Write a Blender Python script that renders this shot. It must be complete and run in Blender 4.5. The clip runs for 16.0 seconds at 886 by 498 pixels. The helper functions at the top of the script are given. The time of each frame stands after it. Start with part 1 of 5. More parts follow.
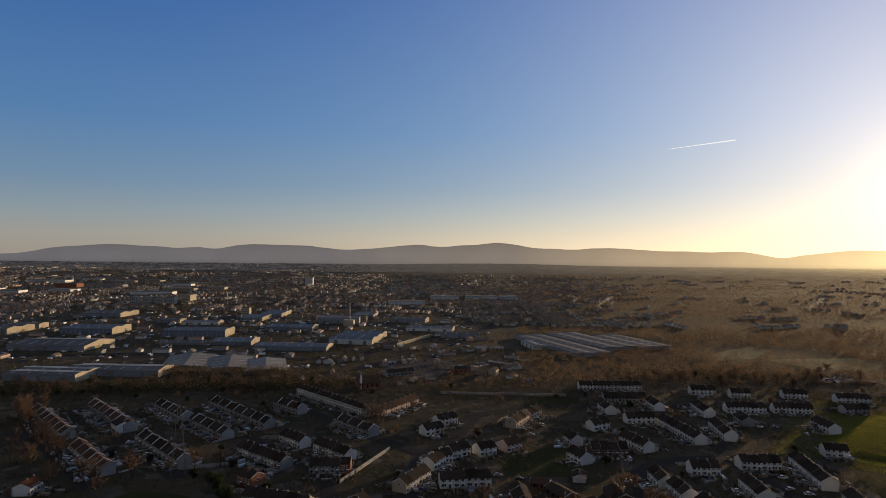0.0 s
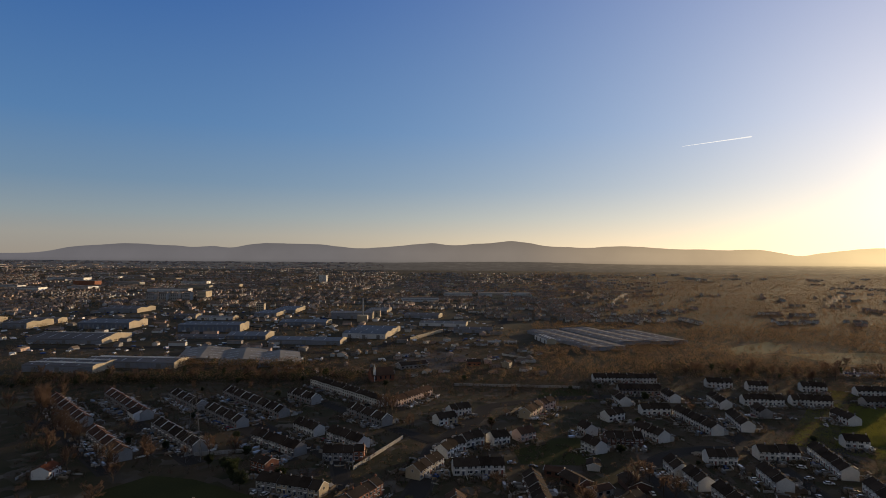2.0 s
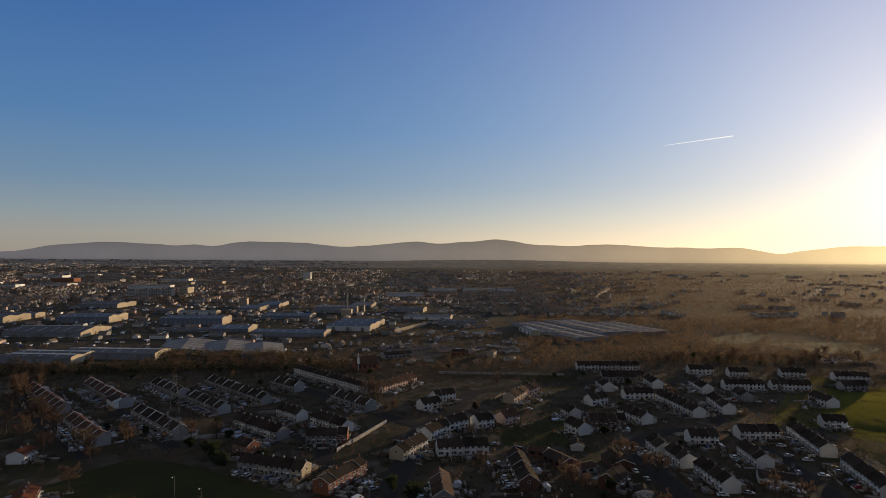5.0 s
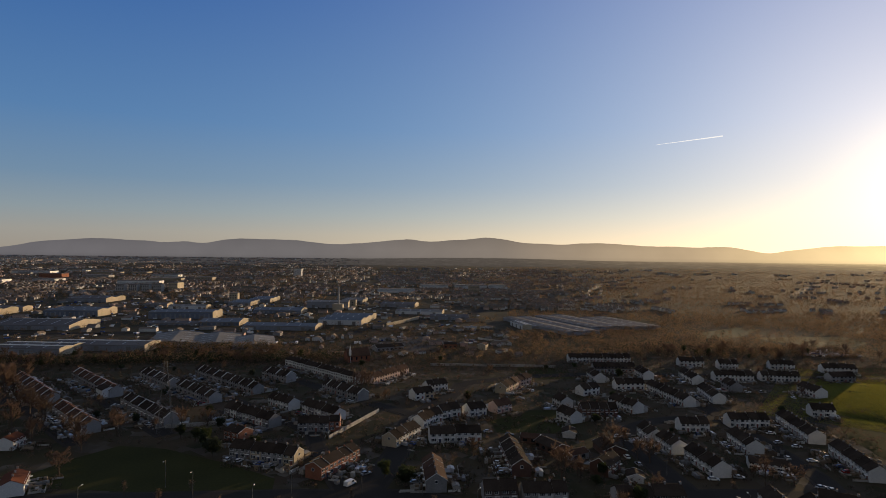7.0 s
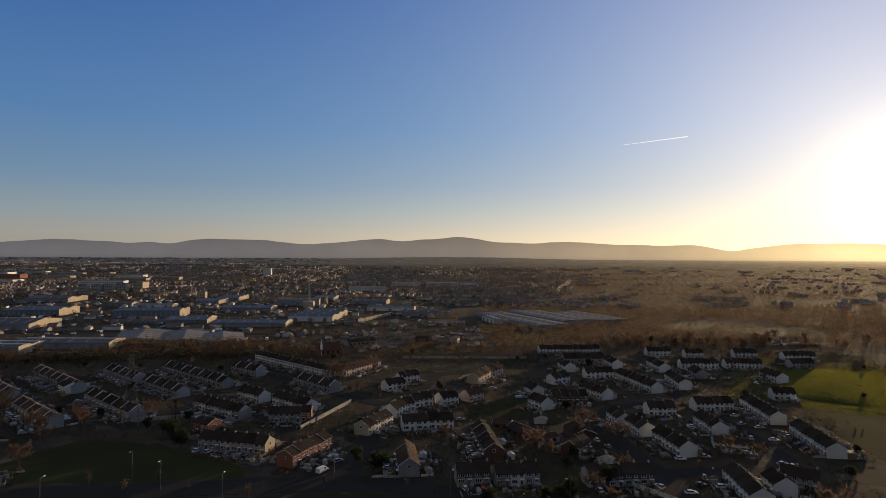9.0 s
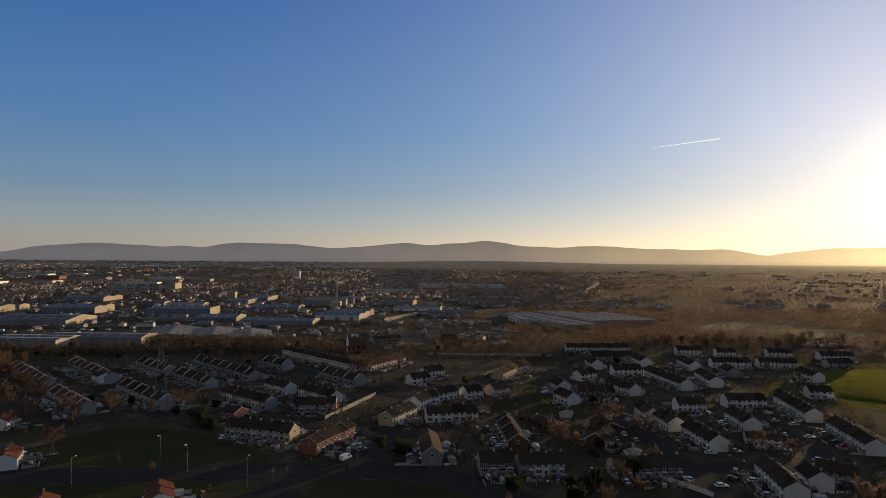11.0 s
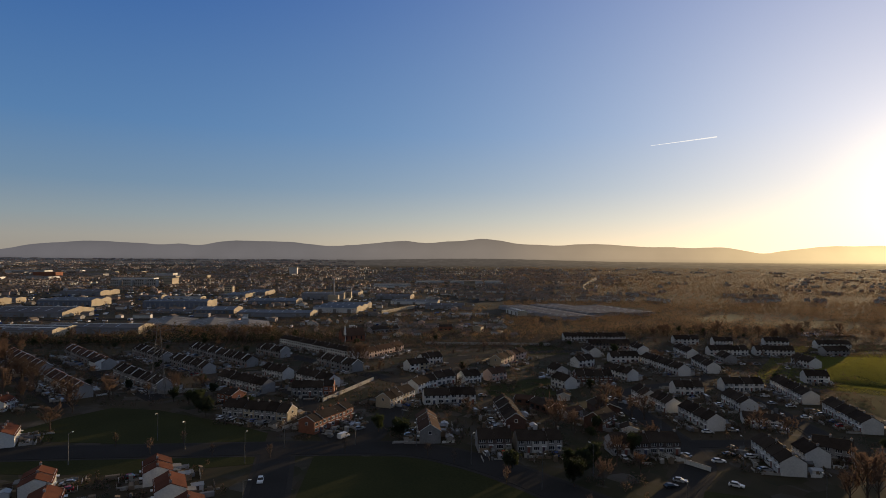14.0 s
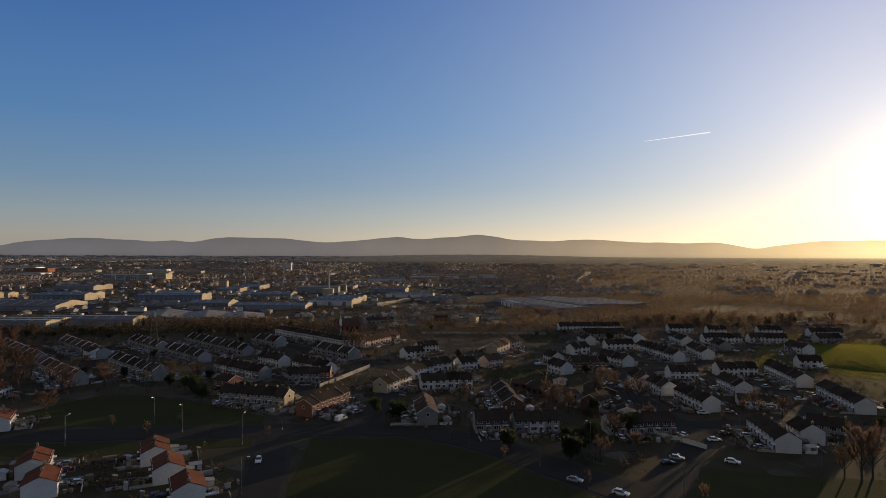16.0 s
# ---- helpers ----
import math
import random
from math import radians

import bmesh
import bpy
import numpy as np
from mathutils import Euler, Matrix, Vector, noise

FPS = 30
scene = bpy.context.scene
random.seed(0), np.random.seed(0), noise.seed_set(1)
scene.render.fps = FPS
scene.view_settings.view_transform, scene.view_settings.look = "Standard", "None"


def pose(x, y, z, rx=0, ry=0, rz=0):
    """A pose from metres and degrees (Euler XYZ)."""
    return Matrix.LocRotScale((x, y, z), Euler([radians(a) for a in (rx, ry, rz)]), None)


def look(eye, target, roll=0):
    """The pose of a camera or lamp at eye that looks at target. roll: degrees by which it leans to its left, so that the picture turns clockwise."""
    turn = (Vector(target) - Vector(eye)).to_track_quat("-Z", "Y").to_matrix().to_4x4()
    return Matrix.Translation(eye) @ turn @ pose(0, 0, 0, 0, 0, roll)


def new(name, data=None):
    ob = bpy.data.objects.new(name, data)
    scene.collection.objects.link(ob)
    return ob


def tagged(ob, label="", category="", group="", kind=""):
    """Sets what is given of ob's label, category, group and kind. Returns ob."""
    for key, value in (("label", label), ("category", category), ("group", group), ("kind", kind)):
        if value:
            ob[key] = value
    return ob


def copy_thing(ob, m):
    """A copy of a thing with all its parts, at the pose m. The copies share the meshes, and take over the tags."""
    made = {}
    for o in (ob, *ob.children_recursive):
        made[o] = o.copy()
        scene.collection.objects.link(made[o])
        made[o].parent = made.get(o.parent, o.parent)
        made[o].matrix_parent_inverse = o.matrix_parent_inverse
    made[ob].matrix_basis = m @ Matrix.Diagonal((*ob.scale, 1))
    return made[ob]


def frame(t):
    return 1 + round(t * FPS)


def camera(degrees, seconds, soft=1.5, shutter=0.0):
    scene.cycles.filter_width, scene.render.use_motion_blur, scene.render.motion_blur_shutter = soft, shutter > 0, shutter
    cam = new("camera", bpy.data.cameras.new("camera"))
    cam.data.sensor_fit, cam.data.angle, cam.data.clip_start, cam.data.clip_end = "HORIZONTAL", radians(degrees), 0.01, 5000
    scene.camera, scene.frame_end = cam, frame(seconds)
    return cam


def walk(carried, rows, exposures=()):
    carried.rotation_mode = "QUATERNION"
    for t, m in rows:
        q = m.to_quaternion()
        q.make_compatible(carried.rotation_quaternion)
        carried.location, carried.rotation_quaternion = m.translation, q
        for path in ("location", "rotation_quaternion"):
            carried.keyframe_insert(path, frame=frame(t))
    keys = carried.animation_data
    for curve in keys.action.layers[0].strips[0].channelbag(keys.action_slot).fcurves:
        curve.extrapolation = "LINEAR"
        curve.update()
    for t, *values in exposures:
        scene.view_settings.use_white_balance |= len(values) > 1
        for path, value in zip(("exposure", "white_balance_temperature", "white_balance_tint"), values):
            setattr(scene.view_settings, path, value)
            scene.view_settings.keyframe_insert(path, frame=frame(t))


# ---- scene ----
cam = camera(73.7, 16.0, soft=0.72)
PATH = [
    (0, (-0.359, -1.515, 107.37), (-3.01, 98.44, 108.37), 0.5),
    (0.5, (-1.268, -1.069, 105.7), (-2.97, 98.93, 106.75), 0.4),
    (1, (0.496, -0.443, 104.116), (-4.65, 99.41, 105.12), 0.3),
    (1.5, (1.267, 0.774, 102.424), (-4.88, 100.62, 103.32), 0.4),
    (2, (-0.162, -0.654, 101.51), (-5.06, 99.25, 102.36), 0.4),
    (2.5, (0.27, -0.582, 99.617), (-4.58, 99.27, 100.57), 0.3),
    (3, (0.937, 0.088, 98.203), (-3.96, 99.99, 99.0), 0.3),
    (3.5, (0.187, -0.223, 97.153), (-4.06, 99.68, 97.9), 0.5),
    (4, (0.397, 0.292, 95.638), (-3.05, 100.24, 96.44), 0.4),
    (6.5, (-0.018, 0.045, 88.821), (-1.17, 100.05, 89.42), 0.6),
    (7, (-0.631, 0.212, 87.416), (-1.48, 100.21, 87.97), 0.6),
    (7.5, (-0.26, -0.061, 86.104), (-1.41, 99.94, 86.7), 0.5),
    (8, (0.064, 0.309, 84.828), (-0.64, 100.26, 85.18), 0.4),
    (8.5, (-0.332, -0.433, 83.55), (3.27, 99.47, 84.0), 0.3),
    (9, (-0.743, -0.387, 81.826), (3.26, 99.56, 82.43), 0.3),
    (9.5, (0.105, 0.217, 80.064), (1.5, 100.17, 80.86), 0.2),
    (12, (0.763, 0.521, 73.272), (0.01, 100.52, 74.82), 0.4),
    (12.5, (-0.103, 0.252, 72.224), (-0.15, 100.25, 73.72), 0.4),
    (13, (0.458, 0.708, 70.805), (0.41, 100.66, 72.31), 0.4),
    (13.5, (0.583, 0.63, 69.573), (0.63, 100.63, 70.97), 0.4),
    (14, (0.626, 0.57, 67.961), (0.43, 100.57, 69.16), 0.4),
    (14.5, (0.053, 0.454, 66.658), (0.25, 100.4, 67.71), 0.3),
    (15, (0.264, 0.75, 65.294), (0.51, 100.75, 66.24), 0.2),
    (15.5, (0.039, 0.712, 64.138), (0.64, 100.71, 64.89), 0.1),
    (16, (-0.339, 0.441, 62.669), (0.46, 100.44, 63.32), 0.2),
]
walk(cam, [(t, look(eye, target, roll)) for t, eye, target, roll in PATH], [(0.0, 0.0), (16.0, 0.0)])

# ---- light ----
SUN_AZ, SUN_EL = 41.0, 4.8          # degrees to the right of north (+y), and up
az, el = radians(SUN_AZ), radians(SUN_EL)
sun_way = Vector((math.sin(az) * math.cos(el), math.cos(az) * math.cos(el), math.sin(el)))
world = bpy.data.worlds.new("sky")
scene.world = world
world.use_nodes = True
wt = world.node_tree
sky = wt.nodes.new("ShaderNodeTexSky")
sky.sky_type = "NISHITA"
sky.sun_disc = False
sky.sun_elevation = el
sky.sun_rotation = az
sky.altitude = 50
sky.dust_density = 0.6
sky.ozone_density = 3.0
# clear winter air: a deep blue height over a pale band, and a broad glow round the low sun
coord, up = wt.nodes.new("ShaderNodeTexCoord"), wt.nodes.new("ShaderNodeSeparateXYZ")
wt.links.new(coord.outputs["Generated"], up.inputs[0])
air = wt.nodes.new("ShaderNodeValToRGB")
AIR = ((0.0, (0.31, 0.275, 0.235)), (0.028, (0.31, 0.298, 0.275)), (0.06, (0.24, 0.29, 0.325)), (0.11, (0.15, 0.24, 0.355)), (0.2, (0.084, 0.192, 0.385)), (0.4, (0.03, 0.108, 0.33)), (0.7, (0.11, 0.13, 0.18)), (1.0, (0.17, 0.165, 0.17)))
for k, (p, c) in enumerate(AIR):
    e = air.color_ramp.elements[k] if k < 2 else air.color_ramp.elements.new(p)
    e.position, e.color = p, (*c, 1)
wt.links.new(up.outputs["Z"], air.inputs[0])
dot = wt.nodes.new("ShaderNodeVectorMath")
dot.operation = "DOT_PRODUCT"
dot.inputs[1].default_value = sun_way
wt.links.new(coord.outputs["Generated"], dot.inputs[0])


def summed(a, b):
    n = wt.nodes.new("ShaderNodeVectorMath")
    n.operation = "ADD"
    wt.links.new(a, n.inputs[0])
    wt.links.new(b, n.inputs[1])
    return n.outputs[0]


def scaled(a, f):
    n = wt.nodes.new("ShaderNodeVectorMath")
    n.operation = "SCALE"
    wt.links.new(a, n.inputs[0])
    n.inputs["Scale"].default_value = f
    return n.outputs[0]


# away from the sun the winter haze turns a dull warm grey
back = wt.nodes.new("ShaderNodeMapRange")
back.interpolation_type = "SMOOTHSTEP"
back.inputs["From Min"].default_value, back.inputs["From Max"].default_value = 0.1, -0.5
wt.links.new(dot.outputs["Value"], back.inputs["Value"])
turn = wt.nodes.new("ShaderNodeMix")
turn.data_type = "RGBA"
turn.inputs["B"].default_value = (0.165, 0.166, 0.18, 1)
wt.links.new(back.outputs[0], turn.inputs["Factor"])
wt.links.new(air.outputs[0], turn.inputs["A"])
total = summed(turn.outputs["Result"], scaled(sky.outputs[0], 0.012))
for power, tint in ((2.5, (0.138, 0.16, 0.172)), (9, (0.305, 0.235, 0.185)), (30, (0.28, 0.2, 0.11)), (220, (0.68, 0.5, 0.27)), (1500, (5.0, 4.0, 2.4))):
    clip = wt.nodes.new("ShaderNodeMath")
    clip.operation = "MAXIMUM"
    clip.inputs[1].default_value = 0.0
    wt.links.new(dot.outputs["Value"], clip.inputs[0])
    pw = wt.nodes.new("ShaderNodeMath")
    pw.operation = "POWER"
    pw.inputs[1].default_value = power
    wt.links.new(clip.outputs[0], pw.inputs[0])
    glow = wt.nodes.new("ShaderNodeVectorMath")
    glow.operation = "SCALE"
    glow.inputs[0].default_value = tint
    wt.links.new(pw.outputs[0], glow.inputs["Scale"])
    total = summed(total, glow.outputs[0])
# the low band of warm haze under the sun
low, band, wide, lit = (wt.nodes.new("ShaderNodeMath") for _ in range(4))
low.operation, low.inputs[0].default_value = "SUBTRACT", 1.0
wt.links.new(up.outputs["Z"], low.inputs[1])
band.operation, band.inputs[1].default_value = "POWER", 16
wt.links.new(low.outputs[0], band.inputs[0])
wide.operation, wide.inputs[1].default_value = "POWER", 3
wt.links.new(clip.outputs[0], wide.inputs[0])
lit.operation = "MULTIPLY"
wt.links.new(band.outputs[0], lit.inputs[0])
wt.links.new(wide.outputs[0], lit.inputs[1])
warm = wt.nodes.new("ShaderNodeVectorMath")
warm.operation = "SCALE"
warm.inputs[0].default_value = (0.72, 0.47, 0.14)
wt.links.new(lit.outputs[0], warm.inputs["Scale"])
total = summed(total, warm.outputs[0])
wt.nodes["Background"].inputs["Strength"].default_value = 1.0
wt.links.new(total, wt.nodes["Background"].inputs["Color"])
lamp = bpy.data.lights.new("sun", "SUN")
lamp.energy, lamp.angle, lamp.color = 4.0, radians(0.6), (1.0, 0.7, 0.38)
sun = new("sun", lamp)
sun.matrix_world = look(sun_way * 100, (0, 0, 0))


# ---- materials ----
def nodes_of(name):
    m = bpy.data.materials.new(name)
    m.use_nodes = True
    return m, m.node_tree, m.node_tree.nodes["Principled BSDF"]


def surface(name, dark, light, rough=0.8, grain=3.0, stain=0.15, bump=0.3, per=0.0, metal=0.0, spec=0.5, courses=0.0):
    """A worn surface: colour between dark and light by fine grain and broad stains, in metres."""
    m, t, b = nodes_of(name)
    co = t.nodes.new("ShaderNodeNewGeometry")
    fine, broad = t.nodes.new("ShaderNodeTexNoise"), t.nodes.new("ShaderNodeTexNoise")
    fine.inputs["Scale"].default_value, fine.inputs["Detail"].default_value = grain, 4
    broad.inputs["Scale"].default_value, broad.inputs["Detail"].default_value = stain, 5
    for n in (fine, broad):
        t.links.new(co.outputs["Position"], n.inputs["Vector"])
    mix = t.nodes.new("ShaderNodeMath")
    mix.operation = "MULTIPLY_ADD"
    mix.inputs[1].default_value = 0.45
    t.links.new(fine.outputs["Fac"], mix.inputs[0])
    part2 = t.nodes.new("ShaderNodeMath")
    part2.operation = "MULTIPLY"
    part2.inputs[1].default_value = 0.55
    t.links.new(broad.outputs["Fac"], part2.inputs[0])
    t.links.new(part2.outputs[0], mix.inputs[2])
    fac = mix.outputs[0]
    if per:
        info = t.nodes.new("ShaderNodeObjectInfo")
        add = t.nodes.new("ShaderNodeMath")
        add.operation = "MULTIPLY_ADD"
        add.inputs[1].default_value = per
        t.links.new(info.outputs["Random"], add.inputs[0])
        t.links.new(fac, add.inputs[2])
        sub = t.nodes.new("ShaderNodeMath")
        sub.operation = "SUBTRACT"
        sub.inputs[1].default_value = per / 2
        t.links.new(add.outputs[0], sub.inputs[0])
        fac = sub.outputs[0]
    ramp = t.nodes.new("ShaderNodeValToRGB")
    ramp.color_ramp.elements[0].position, ramp.color_ramp.elements[1].position = 0.3, 0.7
    ramp.color_ramp.elements[0].color, ramp.color_ramp.elements[1].color = (*dark, 1), (*light, 1)
    t.links.new(fac, ramp.inputs[0])
    t.links.new(ramp.outputs[0], b.inputs["Base Color"])
    b.inputs["Roughness"].default_value, b.inputs["Metallic"].default_value = rough, metal
    b.inputs["Specular IOR Level"].default_value = spec
    if bump:
        bp = t.nodes.new("ShaderNodeBump")
        bp.inputs["Strength"].default_value, bp.inputs["Distance"].default_value = bump, 0.05
        h = fine.outputs["Fac"]
        if courses:
            sep, saw = t.nodes.new("ShaderNodeSeparateXYZ"), t.nodes.new("ShaderNodeMath")
            t.links.new(co.outputs["Position"], sep.inputs[0])
            mul = t.nodes.new("ShaderNodeMath")
            mul.operation, mul.inputs[1].default_value = "MULTIPLY", 1 / courses
            t.links.new(sep.outputs["Z"], mul.inputs[0])
            saw.operation = "FRACT"
            t.links.new(mul.outputs[0], saw.inputs[0])
            h = saw.outputs[0]
        t.links.new(h, bp.inputs["Height"])
        t.links.new(bp.outputs[0], b.inputs["Normal"])
    return m


M = {}
M["render_white"] = surface("white_render", (0.45, 0.45, 0.43), (0.72, 0.71, 0.67), 0.85, 2.0, 0.12, 0.1, 0.25)
M["render_grey"] = surface("grey_render", (0.18, 0.178, 0.175), (0.34, 0.33, 0.32), 0.9, 2.0, 0.15, 0.2, 0.3)
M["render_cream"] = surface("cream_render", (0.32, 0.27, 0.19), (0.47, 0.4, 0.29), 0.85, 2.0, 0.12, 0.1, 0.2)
M["render_pink"] = surface("pink_render", (0.42, 0.3, 0.25), (0.58, 0.44, 0.37), 0.85, 2.0, 0.12, 0.1, 0.2)
M["brick"] = surface("red_brick", (0.18, 0.07, 0.04), (0.32, 0.122, 0.066), 0.9, 6.0, 0.3, 0.3, 0.2, courses=0.075)
M["dark_brick"] = surface("dark_brick", (0.07, 0.036, 0.026), (0.14, 0.075, 0.052), 0.9, 6.0, 0.3, 0.3, 0.2, courses=0.075)
M["hung_tile"] = surface("dark_hung_tile", (0.05, 0.04, 0.038), (0.11, 0.085, 0.075), 0.8, 5.0, 0.3, 0.4, 0.2, courses=0.2)
M["roof_dark"] = surface("dark_concrete_tile", (0.024, 0.018, 0.0145), (0.058, 0.045, 0.036), 0.95, 4.0, 0.25, 0.2, 0.25, spec=0.04, courses=0.15)
M["roof_brown"] = surface("brown_concrete_tile", (0.05, 0.03, 0.022), (0.1, 0.06, 0.042), 0.85, 4.0, 0.25, 0.2, 0.25, spec=0.05, courses=0.15)
M["roof_red"] = surface("red_clay_tile", (0.078, 0.03, 0.018), (0.135, 0.05, 0.028), 0.9, 4.0, 0.3, 0.5, 0.2, spec=0.1, courses=0.15)
M["trim"] = surface("white_upvc", (0.62, 0.62, 0.6), (0.8, 0.8, 0.78), 0.4, 4.0, 0.4, 0.0)
M["pot"] = surface("clay_pot", (0.3, 0.13, 0.07), (0.45, 0.2, 0.1), 0.8, 5.0, 0.5, 0.1)
M["door"] = surface("painted_door", (0.04, 0.05, 0.09), (0.22, 0.08, 0.06), 0.4, 0.4, 0.3, 0.0, 1.2)
M["timber"] = surface("weathered_timber", (0.09, 0.06, 0.04), (0.2, 0.15, 0.1), 0.85, 4.0, 0.5, 0.3, 0.4)
M["block"] = surface("concrete_block", (0.25, 0.23, 0.21), (0.42, 0.4, 0.36), 0.9, 3.0, 0.4, 0.3, 0.3)
M["hedge"] = surface("hedge_leaf", (0.02, 0.026, 0.012), (0.05, 0.056, 0.024), 0.85, 6.0, 0.4, 0.0, 0.3, spec=0.5)
M["felt"] = surface("roofing_felt", (0.06, 0.06, 0.06), (0.18, 0.18, 0.18), 0.9, 3.0, 0.4, 0.2, 0.5)
M["asphalt"] = surface("asphalt", (0.026, 0.025, 0.024), (0.044, 0.041, 0.039), 1.0, 2.0, 0.06, 0.0, spec=0.05)
M["pavement"] = surface("concrete_pavement", (0.032, 0.03, 0.028), (0.056, 0.05, 0.045), 1.0, 1.5, 0.1, 0.0, spec=0.05)
M["grass"] = surface("winter_grass", (0.026, 0.03, 0.013), (0.054, 0.055, 0.022), 1.0, 1.2, 0.03, 0.0, spec=0.03)
M["yard"] = surface("gravel_yard", (0.075, 0.066, 0.06), (0.12, 0.105, 0.095), 1.0, 1.0, 0.05, 0.0, spec=0.2)
# pasture lighter than the mown grass, with low sun put into its colour
M["field"] = surface("sun_tinted_pasture", (0.075, 0.07, 0.028), (0.13, 0.12, 0.05), 1.0, 0.3, 0.02, 0.0, spec=0.4)
M["bark"] = surface("bark", (0.05, 0.035, 0.025), (0.1, 0.07, 0.05), 0.9, 5.0, 1.0, 0.4)
M["twig"] = surface("brown_twig", (0.05, 0.036, 0.027), (0.11, 0.074, 0.053), 0.85, 3.0, 0.3, 0.0, 0.5, spec=0.5)
M["leaf"] = surface("evergreen_leaf", (0.012, 0.019, 0.009), (0.036, 0.044, 0.018), 0.85, 3.0, 0.3, 0.0, 0.4, spec=0.5)
M["steel"] = surface("galvanised_steel", (0.1, 0.1, 0.1), (0.2, 0.2, 0.2), 0.6, 4.0, 0.5, 0.0, metal=0.6)
M["clad_white"] = surface("white_steel_cladding", (0.5, 0.51, 0.52), (0.68, 0.68, 0.67), 0.5, 0.5, 0.05, 0.05, 0.2)
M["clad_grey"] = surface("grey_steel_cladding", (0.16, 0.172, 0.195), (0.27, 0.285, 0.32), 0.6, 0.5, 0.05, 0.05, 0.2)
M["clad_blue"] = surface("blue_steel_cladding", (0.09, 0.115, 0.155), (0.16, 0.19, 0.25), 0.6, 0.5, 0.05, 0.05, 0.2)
M["sheet"] = surface("sheet_roof", (0.14, 0.135, 0.13), (0.24, 0.23, 0.22), 0.9, 0.6, 0.03, 0.1, 0.25, spec=0.3)
M["sheet_blue"] = surface("blue_sheet_roof", (0.11, 0.13, 0.16), (0.18, 0.2, 0.235), 0.9, 0.6, 0.03, 0.1, 0.2, spec=0.15)
M["sheet_dark"] = surface("dark_sheet_roof", (0.095, 0.088, 0.09), (0.165, 0.155, 0.155), 0.9, 0.6, 0.03, 0.1, 0.2, spec=0.15)
M["rooflight"] = surface("rooflight_plastic", (0.26, 0.27, 0.28), (0.38, 0.39, 0.4), 0.4, 1.0, 0.1, 0.0)
M["concrete"] = surface("concrete", (0.3, 0.29, 0.27), (0.45, 0.43, 0.4), 0.85, 1.0, 0.1, 0.2)
M["rubber"] = surface("tyre_rubber", (0.015, 0.015, 0.015), (0.03, 0.03, 0.03), 0.8, 5.0, 1.0, 0.0)
for key, c in (("white", (0.75, 0.75, 0.74)), ("silver", (0.42, 0.43, 0.45)), ("black", (0.02, 0.02, 0.022)), ("red", (0.3, 0.02, 0.02)), ("blue", (0.04, 0.07, 0.2))):
    M["car_" + key] = surface(key + "_car_paint", tuple(v * 0.85 for v in c), c, 0.25, 1.0, 0.4, 0.0, metal=0.3 if key == "silver" else 0.0)


def backlit(m, tint, share):
    """Thin twigs and leaves let some of the sun through."""
    t = m.node_tree
    b = t.nodes["Principled BSDF"]
    tr, mixer = t.nodes.new("ShaderNodeBsdfTranslucent"), t.nodes.new("ShaderNodeMixShader")
    tr.inputs["Color"].default_value = (*tint, 1)
    mixer.inputs[0].default_value = share
    t.links.new(b.outputs[0], mixer.inputs[1])
    t.links.new(tr.outputs[0], mixer.inputs[2])
    t.links.new(mixer.outputs[0], t.nodes["Material Output"].inputs["Surface"])


M["twig_far"] = surface("far_brown_twig", (0.06, 0.04, 0.026), (0.12, 0.078, 0.048), 0.85, 1.0, 0.02, 0.0, spec=0.5)
# far roof slate is lightened, with distant haze put into its colour
M["roof_far_hazed"] = surface("far_hazed_slate", (0.1, 0.075, 0.058), (0.2, 0.155, 0.12), 1.0, 0.3, 0.02, 0.0, spec=0.5)
backlit(M["twig"], (0.2, 0.135, 0.1), 0.45)
# far twigs get a stronger warm tint, in place of golden haze
backlit(M["twig_far"], (0.36, 0.235, 0.135), 0.5)
backlit(M["leaf"], (0.05, 0.065, 0.022), 0.35)
M["blade"] = surface("grass_blade", (0.045, 0.055, 0.016), (0.075, 0.085, 0.024), 0.6, 0.5, 0.1, 0.0, spec=0.4)
backlit(M["blade"], (0.3, 0.29, 0.06), 0.55)

m_glass, _, b = nodes_of("window_glass")
b.inputs["Base Color"].default_value = (0.02, 0.025, 0.03, 1)
b.inputs["Roughness"].default_value = 0.08
b.inputs["Specular IOR Level"].default_value = 0.6
M["glass"] = m_glass


